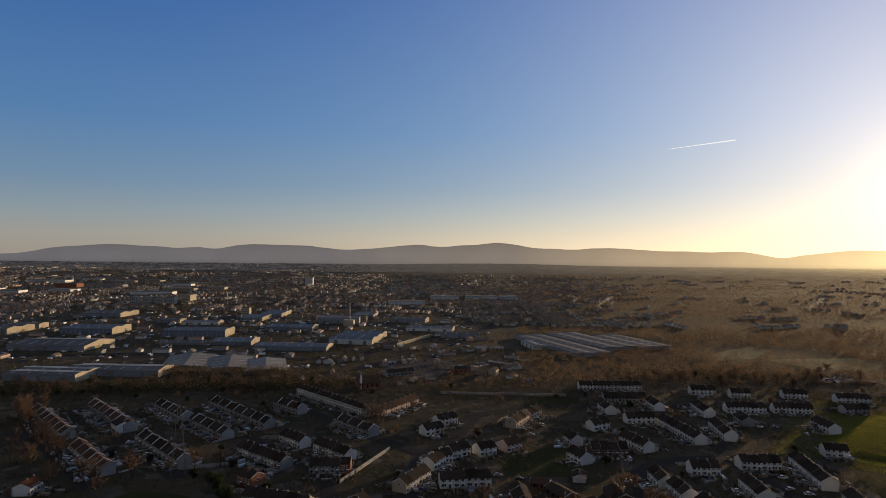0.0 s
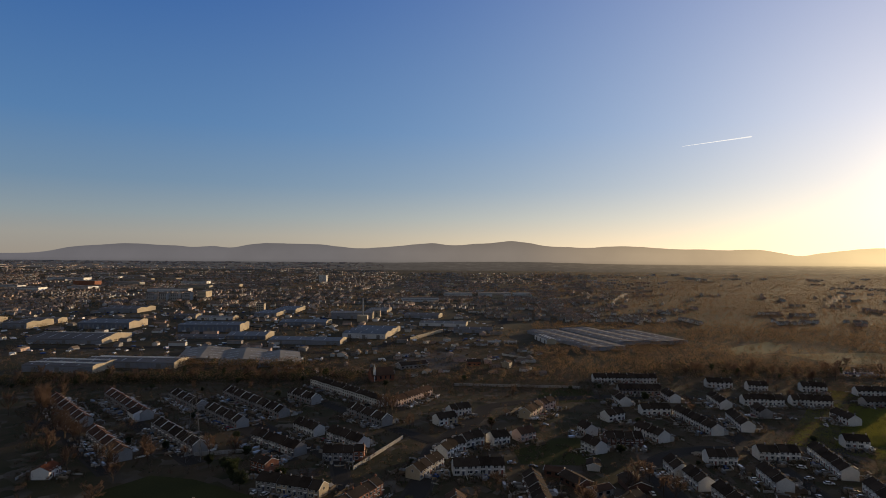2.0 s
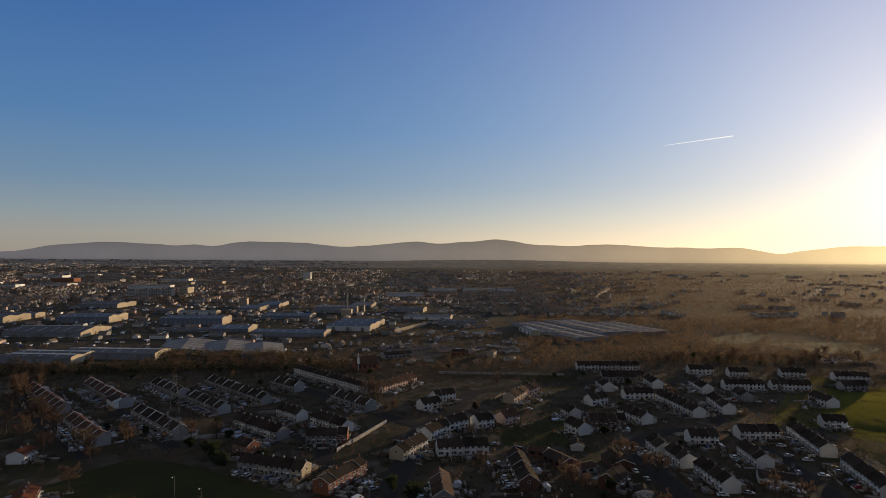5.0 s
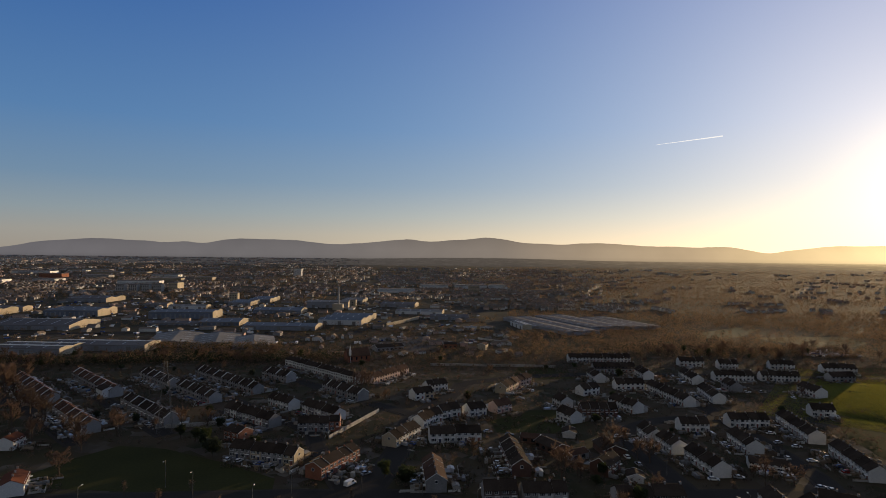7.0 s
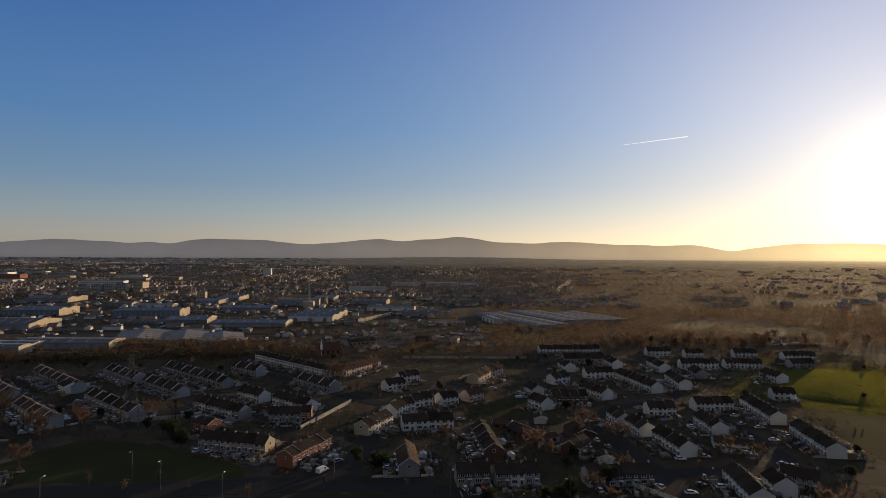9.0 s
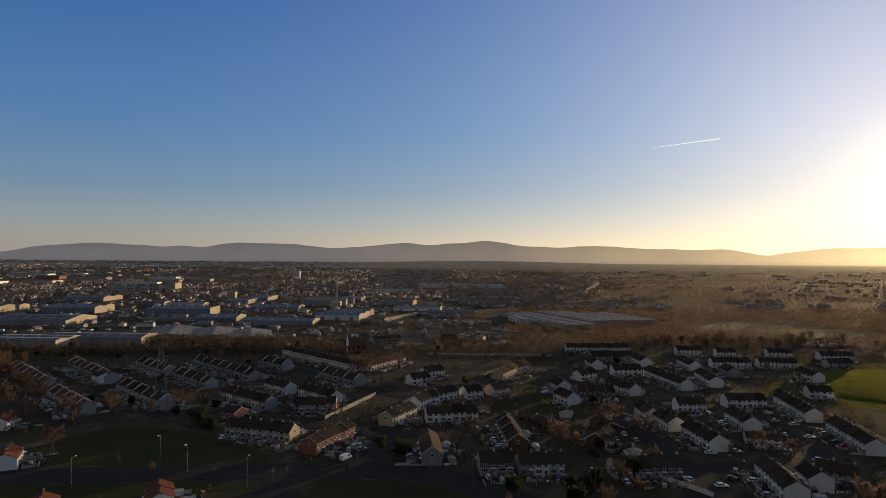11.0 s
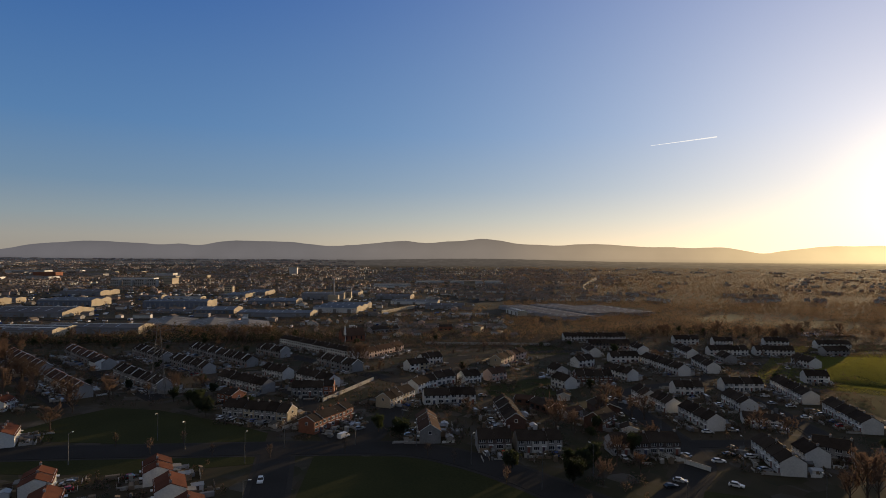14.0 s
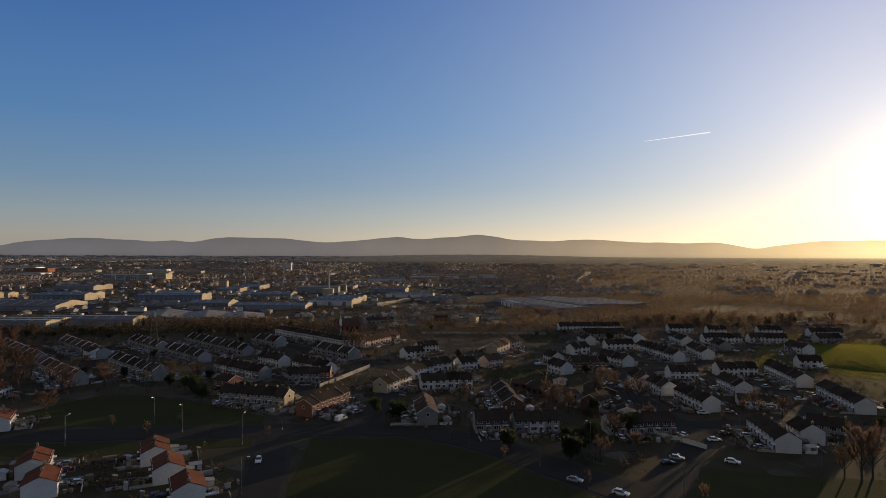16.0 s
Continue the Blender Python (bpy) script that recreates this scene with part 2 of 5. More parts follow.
# ---- mesh tools ----
class Build:
    """Collects boxes, prisms and quads into one mesh."""

    def __init__(self):
        self.v, self.f, self.mi = [], [], []

    def add(self, verts, faces, slot=0):
        n = len(self.v)
        self.v += [tuple(p) for p in verts]
        self.f += [tuple(n + i for i in f) for f in faces]
        self.mi += [slot] * len(faces)
        return self

    def box(self, x0, x1, y0, y1, z0, z1, slot=0, turn=None):
        vs = [Vector((x, y, z)) for z in (z0, z1) for y in (y0, y1) for x in (x0, x1)]
        if turn:
            vs = [turn @ p for p in vs]
        return self.add(vs, [(0, 2, 3, 1), (4, 5, 7, 6), (0, 1, 5, 4), (2, 6, 7, 3), (0, 4, 6, 2), (1, 3, 7, 5)], slot)

    def prism(self, outline, x0, x1, slot=0, turn=None):
        """An outline of (y, z), anticlockwise seen from +x, drawn out from x0 to x1."""
        k = len(outline)
        vs = [Vector((x, y, z)) for x in (x0, x1) for y, z in outline]
        if turn:
            vs = [turn @ p for p in vs]
        fs = [tuple(reversed(range(k))), tuple(range(k, 2 * k))]
        fs += [(i, (i + 1) % k, k + (i + 1) % k, k + i) for i in range(k)]
        return self.add(vs, fs, slot)

    def tube(self, a, b, r0, r1, sides=6, slot=0):
        a, b = Vector(a), Vector(b)
        d = (b - a).normalized()
        u = d.orthogonal().normalized()
        w = d.cross(u)
        ring = [(math.cos(2 * math.pi * i / sides), math.sin(2 * math.pi * i / sides)) for i in range(sides)]
        vs = [a + (u * c + w * s) * r0 for c, s in ring] + [b + (u * c + w * s) * r1 for c, s in ring]
        fs = [(i, (i + 1) % sides, sides + (i + 1) % sides, sides + i) for i in range(sides)]
        fs += [tuple(reversed(range(sides))), tuple(range(sides, 2 * sides))]
        return self.add(vs, fs, slot)

    def pipe(self, pts, r, sides=4, slot=0):
        """One bent bar through the points."""
        pts = [Vector(p) for p in pts]
        n0 = len(self.v)
        for i, p in enumerate(pts):
            d = (pts[min(i + 1, len(pts) - 1)] - pts[max(i - 1, 0)]).normalized()
            u = d.orthogonal().normalized()
            w = d.cross(u)
            self.v += [tuple(p + (u * math.cos(2 * math.pi * k / sides) + w * math.sin(2 * math.pi * k / sides)) * r) for k in range(sides)]
        for i in range(len(pts) - 1):
            for k in range(sides):
                a, b = n0 + i * sides + k, n0 + i * sides + (k + 1) % sides
                self.f.append((a, b, b + sides, a + sides))
                self.mi.append(slot)
        return self

    def mesh(self, name, *mats):
        me = bpy.data.meshes.new(name)
        me.from_pydata(self.v, [], self.f)
        for m in mats:
            me.materials.append(m)
        if len(mats) > 1:
            me.polygons.foreach_set("material_index", self.mi)
        me.update()
        return me


def part(name, build, material, parent=None, label="", smooth=False):
    mats = material if isinstance(material, tuple) else (material,)
    me = build.mesh(name, *mats) if isinstance(build, Build) else build
    if smooth:
        me.shade_smooth()
    ob = new(name, me)
    if parent:
        ob.parent = parent
    if label:
        ob["label"] = label
    return ob


def place(ob, x, y, ang=0.0, z=0.0, sx=1.0, sy=1.0, sz=1.0):
    ob.matrix_basis = pose(x, y, z, 0, 0, ang) @ Matrix.Diagonal((sx, sy, sz, 1))
    return ob


def another(ob, x, y, ang=0.0, z=0.0, sx=1.0, sy=1.0, sz=1.0):
    return place(copy_thing(ob, pose(x, y, z, 0, 0, ang)), x, y, ang, z, sx, sy, sz)


rnd = random.Random(7)
K = 1.1            # plan units to metres

# ---- ground ----
gm, gt, gb = nodes_of("open_ground")
geo = gt.nodes.new("ShaderNodeNewGeometry")
n1, n2, n3 = (gt.nodes.new("ShaderNodeTexNoise") for _ in range(3))
for n, sc, d in ((n1, 0.011, 7), (n2, 0.05, 6), (n3, 0.9, 4)):
    n.inputs["Scale"].default_value, n.inputs["Detail"].default_value = sc, d
    gt.links.new(geo.outputs["Position"], n.inputs["Vector"])
plots = gt.nodes.new("ShaderNodeTexVoronoi")         # gardens, yards and drives
plots.inputs["Scale"].default_value = 0.16
gt.links.new(geo.outputs["Position"], plots.inputs["Vector"])
tone = gt.nodes.new("ShaderNodeSeparateColor")
gt.links.new(plots.outputs["Color"], tone.inputs[0])
r1, r2 = gt.nodes.new("ShaderNodeValToRGB"), gt.nodes.new("ShaderNodeValToRGB")
for r, stops in ((r1, ((0.4, (0.036, 0.034, 0.016)), (0.6, (0.065, 0.048, 0.030)))),
                 (r2, ((0.0, (0.023, 0.026, 0.012)), (0.4, (0.039, 0.035, 0.018)), (0.6, (0.055, 0.040, 0.027)), (0.85, (0.065, 0.056, 0.047)), (1.0, (0.117, 0.104, 0.088))))):
    for k, (p, c) in enumerate(stops):
        e = r.color_ramp.elements[k] if k < 2 else r.color_ramp.elements.new(p)
        e.position, e.color = p, (*c, 1)
gt.links.new(n1.outputs["Fac"], r1.inputs[0])
gt.links.new(tone.outputs[0], r2.inputs[0])
mx = gt.nodes.new("ShaderNodeMix")
mx.data_type = "RGBA"
fields = gt.nodes.new("ShaderNodeMix")               # beyond the suburb: field and litter tones, browned in place of distant haze
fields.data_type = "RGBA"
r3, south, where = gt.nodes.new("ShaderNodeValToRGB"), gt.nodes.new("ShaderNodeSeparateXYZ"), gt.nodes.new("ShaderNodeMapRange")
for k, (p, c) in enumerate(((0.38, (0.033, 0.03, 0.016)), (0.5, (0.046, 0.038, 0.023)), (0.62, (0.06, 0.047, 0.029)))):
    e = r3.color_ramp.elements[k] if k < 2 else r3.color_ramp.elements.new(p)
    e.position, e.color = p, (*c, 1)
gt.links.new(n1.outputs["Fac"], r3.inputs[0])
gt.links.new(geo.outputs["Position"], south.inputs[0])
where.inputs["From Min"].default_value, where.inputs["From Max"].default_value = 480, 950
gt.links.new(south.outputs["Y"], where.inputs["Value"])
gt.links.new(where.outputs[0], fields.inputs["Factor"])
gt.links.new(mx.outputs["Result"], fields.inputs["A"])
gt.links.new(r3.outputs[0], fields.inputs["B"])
pick = gt.nodes.new("ShaderNodeMapRange")
pick.inputs["From Min"].default_value, pick.inputs["From Max"].default_value = 0.4, 0.6
gt.links.new(n2.outputs["Fac"], pick.inputs["Value"])
gt.links.new(pick.outputs[0], mx.inputs["Factor"])
gt.links.new(r1.outputs[0], mx.inputs["A"])
gt.links.new(r2.outputs[0], mx.inputs["B"])
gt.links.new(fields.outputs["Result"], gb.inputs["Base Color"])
gb.inputs["Roughness"].default_value = 1.0
gb.inputs["Specular IOR Level"].default_value = 0.14
gbp = gt.nodes.new("ShaderNodeBump")
gbp.inputs["Strength"].default_value, gbp.inputs["Distance"].default_value = 0.05, 0.05
gt.links.new(n3.outputs["Fac"], gbp.inputs["Height"])
gt.links.new(gbp.outputs[0], gb.inputs["Normal"])

g = Build()
N, S = 64, 9600.0


def rise(y):
    """The plain climbs gently towards the hills."""
    u = min(1.0, max(0.0, (y - 1800) / 2500))
    return 32.0 * u * u * (3 - 2 * u)


g.v = [(-S / 2 + S * i / N, -S / 2 + S * j / N, rise(-S / 2 + S * j / N)) for j in range(N + 1) for i in range(N + 1)]
g.f = [(j * (N + 1) + i, j * (N + 1) + i + 1, (j + 1) * (N + 1) + i + 1, (j + 1) * (N + 1) + i) for j in range(N) for i in range(N)]
g.mi = [0] * len(g.f)
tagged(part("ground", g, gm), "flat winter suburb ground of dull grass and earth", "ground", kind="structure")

# ---- far hills: a backdrop with haze painted into its glow ----
hm, ht, hb = nodes_of("painted_haze_hills")
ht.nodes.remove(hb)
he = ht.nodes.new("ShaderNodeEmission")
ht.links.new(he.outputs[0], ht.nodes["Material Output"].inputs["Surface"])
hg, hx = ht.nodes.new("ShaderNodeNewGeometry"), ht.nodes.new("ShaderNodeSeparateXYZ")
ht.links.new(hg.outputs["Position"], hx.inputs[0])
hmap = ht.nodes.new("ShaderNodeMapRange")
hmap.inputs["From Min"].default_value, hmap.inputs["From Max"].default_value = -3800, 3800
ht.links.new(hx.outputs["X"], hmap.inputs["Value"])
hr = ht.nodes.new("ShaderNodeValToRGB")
# haze and the sun's warmth are put into the emission, stronger sunward
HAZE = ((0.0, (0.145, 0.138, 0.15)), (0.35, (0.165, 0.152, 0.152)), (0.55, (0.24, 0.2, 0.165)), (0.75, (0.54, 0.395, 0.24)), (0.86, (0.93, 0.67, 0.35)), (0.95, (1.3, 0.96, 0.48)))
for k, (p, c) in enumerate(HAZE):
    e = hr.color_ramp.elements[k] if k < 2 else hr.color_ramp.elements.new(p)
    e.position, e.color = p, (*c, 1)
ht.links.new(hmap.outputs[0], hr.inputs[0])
hn = ht.nodes.new("ShaderNodeTexNoise")
hn.inputs["Scale"].default_value, hn.inputs["Detail"].default_value = 0.004, 6
ht.links.new(hg.outputs["Position"], hn.inputs["Vector"])
hs = ht.nodes.new("ShaderNodeMapRange")
hs.inputs["To Min"].default_value, hs.inputs["To Max"].default_value = 0.88, 1.1
ht.links.new(hn.outputs["Fac"], hs.inputs["Value"])
ht.links.new(hr.outputs[0], he.inputs["Color"])


def along(socket, stops):
    """Values that glide from stop to stop."""
    lo, hi = stops[0][0], stops[-1][0]
    fit_to, r = ht.nodes.new("ShaderNodeMapRange"), ht.nodes.new("ShaderNodeValToRGB")
    fit_to.inputs["From Min"].default_value, fit_to.inputs["From Max"].default_value = lo, hi
    ht.links.new(socket, fit_to.inputs["Value"])
    for k, (p, v) in enumerate(stops):
        e = r.color_ramp.elements[k] if k < 2 else r.color_ramp.elements.new((p - lo) / (hi - lo))
        e.position, e.color = (p - lo) / (hi - lo), (v, v, v, 1)
    ht.links.new(fit_to.outputs[0], r.inputs[0])
    return r.outputs[0]


def times(a, b):
    n = ht.nodes.new("ShaderNodeMath")
    n.operation = "MULTIPLY"
    ht.links.new(a, n.inputs[0])
    ht.links.new(b, n.inputs[1])
    return n.outputs[0]


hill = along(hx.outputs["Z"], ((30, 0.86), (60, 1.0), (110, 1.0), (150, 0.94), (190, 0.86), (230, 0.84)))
plain = along(hx.outputs["Y"], ((3000, 0.34), (3500, 0.38), (4000, 0.43), (4500, 0.56)))       # haze thickening over the wooded plain, put into the glow; darker than the slopes
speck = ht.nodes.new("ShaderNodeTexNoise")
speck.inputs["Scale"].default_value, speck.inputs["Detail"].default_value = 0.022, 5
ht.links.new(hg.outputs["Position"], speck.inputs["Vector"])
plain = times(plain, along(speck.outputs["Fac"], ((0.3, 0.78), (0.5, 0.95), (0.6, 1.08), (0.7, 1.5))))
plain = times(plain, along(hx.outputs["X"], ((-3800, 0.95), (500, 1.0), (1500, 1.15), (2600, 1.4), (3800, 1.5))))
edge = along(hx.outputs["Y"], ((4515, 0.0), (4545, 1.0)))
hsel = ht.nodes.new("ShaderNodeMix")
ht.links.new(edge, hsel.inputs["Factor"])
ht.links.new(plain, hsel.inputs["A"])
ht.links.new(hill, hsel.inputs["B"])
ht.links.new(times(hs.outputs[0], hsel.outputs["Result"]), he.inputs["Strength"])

HEIGHTS = [4, 4, 5, 7, 21, 45, 52, 58, 66, 64, 56, 55, 42, 57, 37, 65, 72, 69, 67, 66, 51, 42, 49, 57, 70, 79, 59, 74, 76, 94, 81, 59, 60, 52, 63, 66, 61, 53, 49, 52, 43, 51, 52, 31, 12, 36, 45, 60, 63, 62, 67, 66, 62, 64, 60]


def crest(x):
    z = 80 + sum(h * math.exp(-(((x + 4050 - 150 * k) / 120) ** 2)) for k, h in enumerate(HEIGHTS))
    return z + 1.5 * noise.noise((x / 90, 0, 0)) + 0.8 * noise.noise((x / 25, 5, 0))


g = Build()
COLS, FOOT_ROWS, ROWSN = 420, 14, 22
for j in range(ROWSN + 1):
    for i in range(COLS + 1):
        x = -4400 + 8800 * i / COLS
        if j <= FOOT_ROWS:          # the last of the plain, glowing with the painted haze
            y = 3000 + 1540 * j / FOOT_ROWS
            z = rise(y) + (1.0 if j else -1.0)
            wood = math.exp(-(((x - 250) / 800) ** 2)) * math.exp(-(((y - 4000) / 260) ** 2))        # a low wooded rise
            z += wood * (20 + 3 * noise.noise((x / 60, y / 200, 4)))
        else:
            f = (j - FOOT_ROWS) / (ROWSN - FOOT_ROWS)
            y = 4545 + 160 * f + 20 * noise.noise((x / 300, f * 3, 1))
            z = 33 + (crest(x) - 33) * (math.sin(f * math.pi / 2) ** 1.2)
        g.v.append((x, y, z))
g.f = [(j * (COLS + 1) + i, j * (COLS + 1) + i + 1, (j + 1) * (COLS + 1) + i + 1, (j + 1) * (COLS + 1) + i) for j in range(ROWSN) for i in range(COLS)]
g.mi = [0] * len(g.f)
tagged(part("backdrop", g, hm, smooth=True), "long range of rounded hills on the skyline, haze painted in", "hills", kind="structure")

# ---- houses ----
UNIT = 5.6


def add_window(house, x, y, z, w, h, side, mullions=1, plain=False):
    """A framed window on the wall at y; side -1 looks to the front, 1 to the back."""
    if plain:
        part("window", Build().box(x - 0.36 * w, x + 0.36 * w, *sorted((y - 0.02 * side, y + 0.05 * side)), z + 0.15 * h, z + 0.9 * h), M["glass"], house)
        return
    t = 0.1
    n = mullions + 1
    xs = [-w / 2]
    for k in range(n):
        left = -w / 2 + t / 2 + (w - t) * k / n
        xs += [left + t / 2, left + (w - t) / n - t / 2]
    xs.append(w / 2)
    zs = [z, z + t, z + h - t, z + h]
    yo, yi = y + 0.06 * side, y - 0.02 * side
    f = Build()
    cols = len(xs)
    f.v = [(x + a, q, c) for q in (yo, yi) for c in zs for a in xs]
    ix = lambda i, j, q: q * cols * 4 + j * cols + i
    for j in range(3):
        for i in range(cols - 1):
            if j == 1 and i % 2 == 1:
                for u, v in (((i, j), (i + 1, j)), ((i + 1, j), (i + 1, j + 1)), ((i + 1, j + 1), (i, j + 1)), ((i, j + 1), (i, j))):
                    f.f.append((ix(*u, 0), ix(*v, 0), ix(*v, 1), ix(*u, 1)))
                continue
            f.f.append((ix(i, j, 0), ix(i + 1, j, 0), ix(i + 1, j + 1, 0), ix(i, j + 1, 0)))
    rim = [(i, 0) for i in range(cols)] + [(cols - 1, j) for j in range(1, 4)] + [(i, 3) for i in range(cols - 2, -1, -1)] + [(0, j) for j in (2, 1)]
    for u, v in zip(rim, rim[1:] + rim[:1]):
        f.f.append((ix(*u, 0), ix(*v, 0), ix(*v, 1), ix(*u, 1)))
    f.mi = [0] * len(f.f)
    ob = part("window", f, M["trim"], house)
    p = Build().box(x - w / 2 + t / 2, x + w / 2 - t / 2, *sorted((y - 0.015 * side, y + 0.025 * side)), z + t / 2, z + h - t / 2)
    part("pane", p, M["glass"], ob)


def make_house(wall, roof, clad=None, parapet=False, depth=7.6, eaves=4.4, ridge=6.8, label="", porch=True, end_window=False, plain=False, stack=True, ridged=False):
    """One house of a terrace: the ridge runs along x, the front looks to -y."""
    house = new("terraced_house")
    w, d = UNIT / 2 - 0.01, depth / 2
    part("wall", Build().prism([(-d, 0), (d, 0), (d, eaves), (0, ridge - 0.12), (-d, eaves)], -w, w), M[wall], house)
    up = (ridge - eaves) / d
    r = Build()
    e = d + 0.35
    ze = ridge - up * e
    for s in (-1, 1):
        out = [(0, ridge + 0.02), (s * e, ze + 0.02), (s * e, ze + 0.16), (0, ridge + 0.17)]
        r.prism(out if s > 0 else out[::-1], -w - 0.0, w + 0.0)
    cap = Build().prism([(-0.18, ridge + 0.1), (0.18, ridge + 0.1), (0.1, ridge + 0.26), (-0.1, ridge + 0.26)], -w, w)
    # these ridge tiles are orange to paint the low sun catching them
    if ridged:
        part("ridge_tiles", cap, M["pot"], house, "ridge tiles coloured orange for the sun on them")
    else:
        r.v, n0 = r.v + cap.v, len(r.v)
        r.f += [tuple(n0 + i for i in f) for f in cap.f]
        r.mi += cap.mi
    part("roof", r, M[roof], house)
    if clad:
        part("tile_hanging", Build().box(-w, w, -d - 0.1, -d, 2.6, eaves + 0.1), M[clad], house, "dark tile-hung upper storey")
    if parapet:
        p = Build()
        for s in (-1, 1):
            out = [(0, ridge + 0.1), (s * e, ze + 0.1), (s * e, ze + 0.5), (0, ridge + 0.54)]
            p.prism(out if s > 0 else out[::-1], w - 0.38, w)
        part("party_wall_coping", p, M["trim"], house, "pale raised coping")
    if stack:
        st = Build().box(w - 0.8, w - 0.2, -0.3, 0.3, ridge - 0.5, ridge + 0.75).box(w - 0.84, w - 0.16, -0.34, 0.34, ridge + 0.75, ridge + 0.84)
        ch = part("chimney", st, M["render_grey" if wall.startswith("render") else wall], house)
        part("pot", Build().tube((w - 0.5, 0, ridge + 0.82), (w - 0.5, 0, ridge + 1.15), 0.13, 0.1, 8), M["pot"], ch)
    yf = -d - (0.1 if clad else 0.0)
    add_window(house, -1.3, yf, 3.05, 1.9, 1.2, -1, 2, plain)
    add_window(house, 1.35, yf, 3.05, 1.3, 1.2, -1, 1, plain)
    add_window(house, -1.2, -d, 0.9, 2.2, 1.4, -1, 2, plain)
    part("door", Build().box(1.0, 1.95, -d - 0.05, -d + 0.02, 0.05, 2.1), M["door"], house)
    if porch and not plain:
        part("porch_canopy", Build().box(0.7, 2.25, -d - 0.9, -d, 2.3, 2.45), M["trim"], house)
    if end_window:
        verge = Build()
        for end in (-w - 0.05, w + 0.01):
            for sd in (-1, 1):
                o = [(0, ridge - 0.1), (sd * e, ze - 0.1), (sd * e, ze + 0.14), (0, ridge + 0.15)]
                verge.prism(o if sd > 0 else o[::-1], end, end + 0.04)
        part("bargeboard", verge, M["trim"], house, "white bargeboard along the gable")
        f = Build().box(-w - 0.06, -w + 0.02, -0.6, 0.6, 3.2, 4.4)
        wob = part("window", f, M["trim"], house)
        part("pane", Build().box(-w - 0.08, -w - 0.02, -0.48, 0.48, 3.32, 4.28), M["glass"], wob)
        f = Build().box(w - 0.02, w + 0.06, -0.6, 0.6, 3.2, 4.4)
        wob = part("window", f, M["trim"], house)
        part("pane", Build().box(w + 0.02, w + 0.08, -0.48, 0.48, 3.32, 4.28), M["glass"], wob)
    return tagged(house, label, "house")


KINDS = {
    "white": dict(wall="render_white", roof="roof_dark", label="white-rendered terraced house with a dark tiled roof"),
    "white_end": dict(wall="render_white", roof="roof_dark", end_window=True, label="white-rendered end house with a window in its gable"),
    "white_tall": dict(wall="render_white", roof="roof_dark", eaves=5.1, ridge=7.0, label="tall white-rendered terraced house with a dark roof"),
    "grey": dict(wall="render_grey", roof="roof_dark", label="grey-rendered terraced house with a dark tiled roof"),
    "coped": dict(stack=False, wall="render_grey", roof="roof_dark", parapet=True, label="grey terraced house with pale coping across its dark roof"),
    "coped_brown": dict(stack=False, ridged=True, wall="render_grey", roof="roof_brown", parapet=True, label="grey terraced house with pale coping across its brown roof"),
    "brown": dict(stack=False, ridged=True, wall="render_grey", roof="roof_brown", label="grey-rendered terraced house with a brown tiled roof"),
    "brick": dict(eaves=5.0, ridge=6.8, wall="brick", roof="roof_dark", end_window=True, label="red brick terraced house with white window frames"),
    "dark_brick": dict(wall="dark_brick", roof="roof_dark", end_window=True, label="dark brick house with white window frames"),
    "cream": dict(wall="render_cream", roof="roof_dark", end_window=True, label="cream-rendered house with a dark tiled roof"),
    "pink": dict(wall="render_pink", roof="roof_brown", label="pinkish rendered house with a brown tiled roof"),
    "hung": dict(wall="render_grey", roof="roof_dark", clad="hung_tile", label="terraced house with a dark tile-hung upper storey"),
    "red": dict(wall="render_white", roof="roof_red", depth=7.8, eaves=3.9, ridge=5.7, label="pale rendered house under a red clay tile roof"),
    "grey_end": dict(wall="render_grey", roof="roof_brown", end_window=True, label="grey-rendered end house with a window in its gable"),
}
PROTO = {}
FOOT = []          # (x, y, radius) of what is built, to keep trees and cars off


def house_at(kind, x, y, ang, sx=1.0, sz=1.0, group="terraced houses"):
    look_of = kind
    if y > 335:          # the farther streets show no frames or porches
        kind += " far"
    if kind not in PROTO:
        PROTO[kind] = make_house(**KINDS[look_of], plain=kind != look_of)
        PROTO[kind]["group"] = group
        ob = place(PROTO[kind], x, y, ang, 0, sx, 1, sz)
    else:
        ob = another(PROTO[kind], x, y, ang, 0, sx, 1, sz)
    ob["group"] = group
    FOOT.append((x, y, 6.0))
    return ob


ROWS_BUILT = []


def terrace(x, y, ang, length, kinds, sz=1.0, group="terraced houses", step=0.0):
    """A row of houses whose ridge is centred on (x, y), fronts to the south."""
    if math.sin(radians(ang)) * x - math.cos(radians(ang)) * y > 0:
        ang += 180
    x, y, length = 1.0165 * K * x, 1.0165 * K * y, K * length
    n = max(1, round(length / UNIT))
    a = radians(ang)
    for k in range(n):
        o = (k - (n - 1) / 2) * length / n
        kind = kinds[k % len(kinds)]
        house_at(kind, x + math.cos(a) * o - math.sin(a) * step * (k % 2), y + math.sin(a) * o + math.cos(a) * step * (k % 2), ang, length / n / UNIT, sz * (1 + 0.03 * math.sin(k * 2.3 + x)), group)
    ROWS_BUILT.append((x, y, ang, length, n))


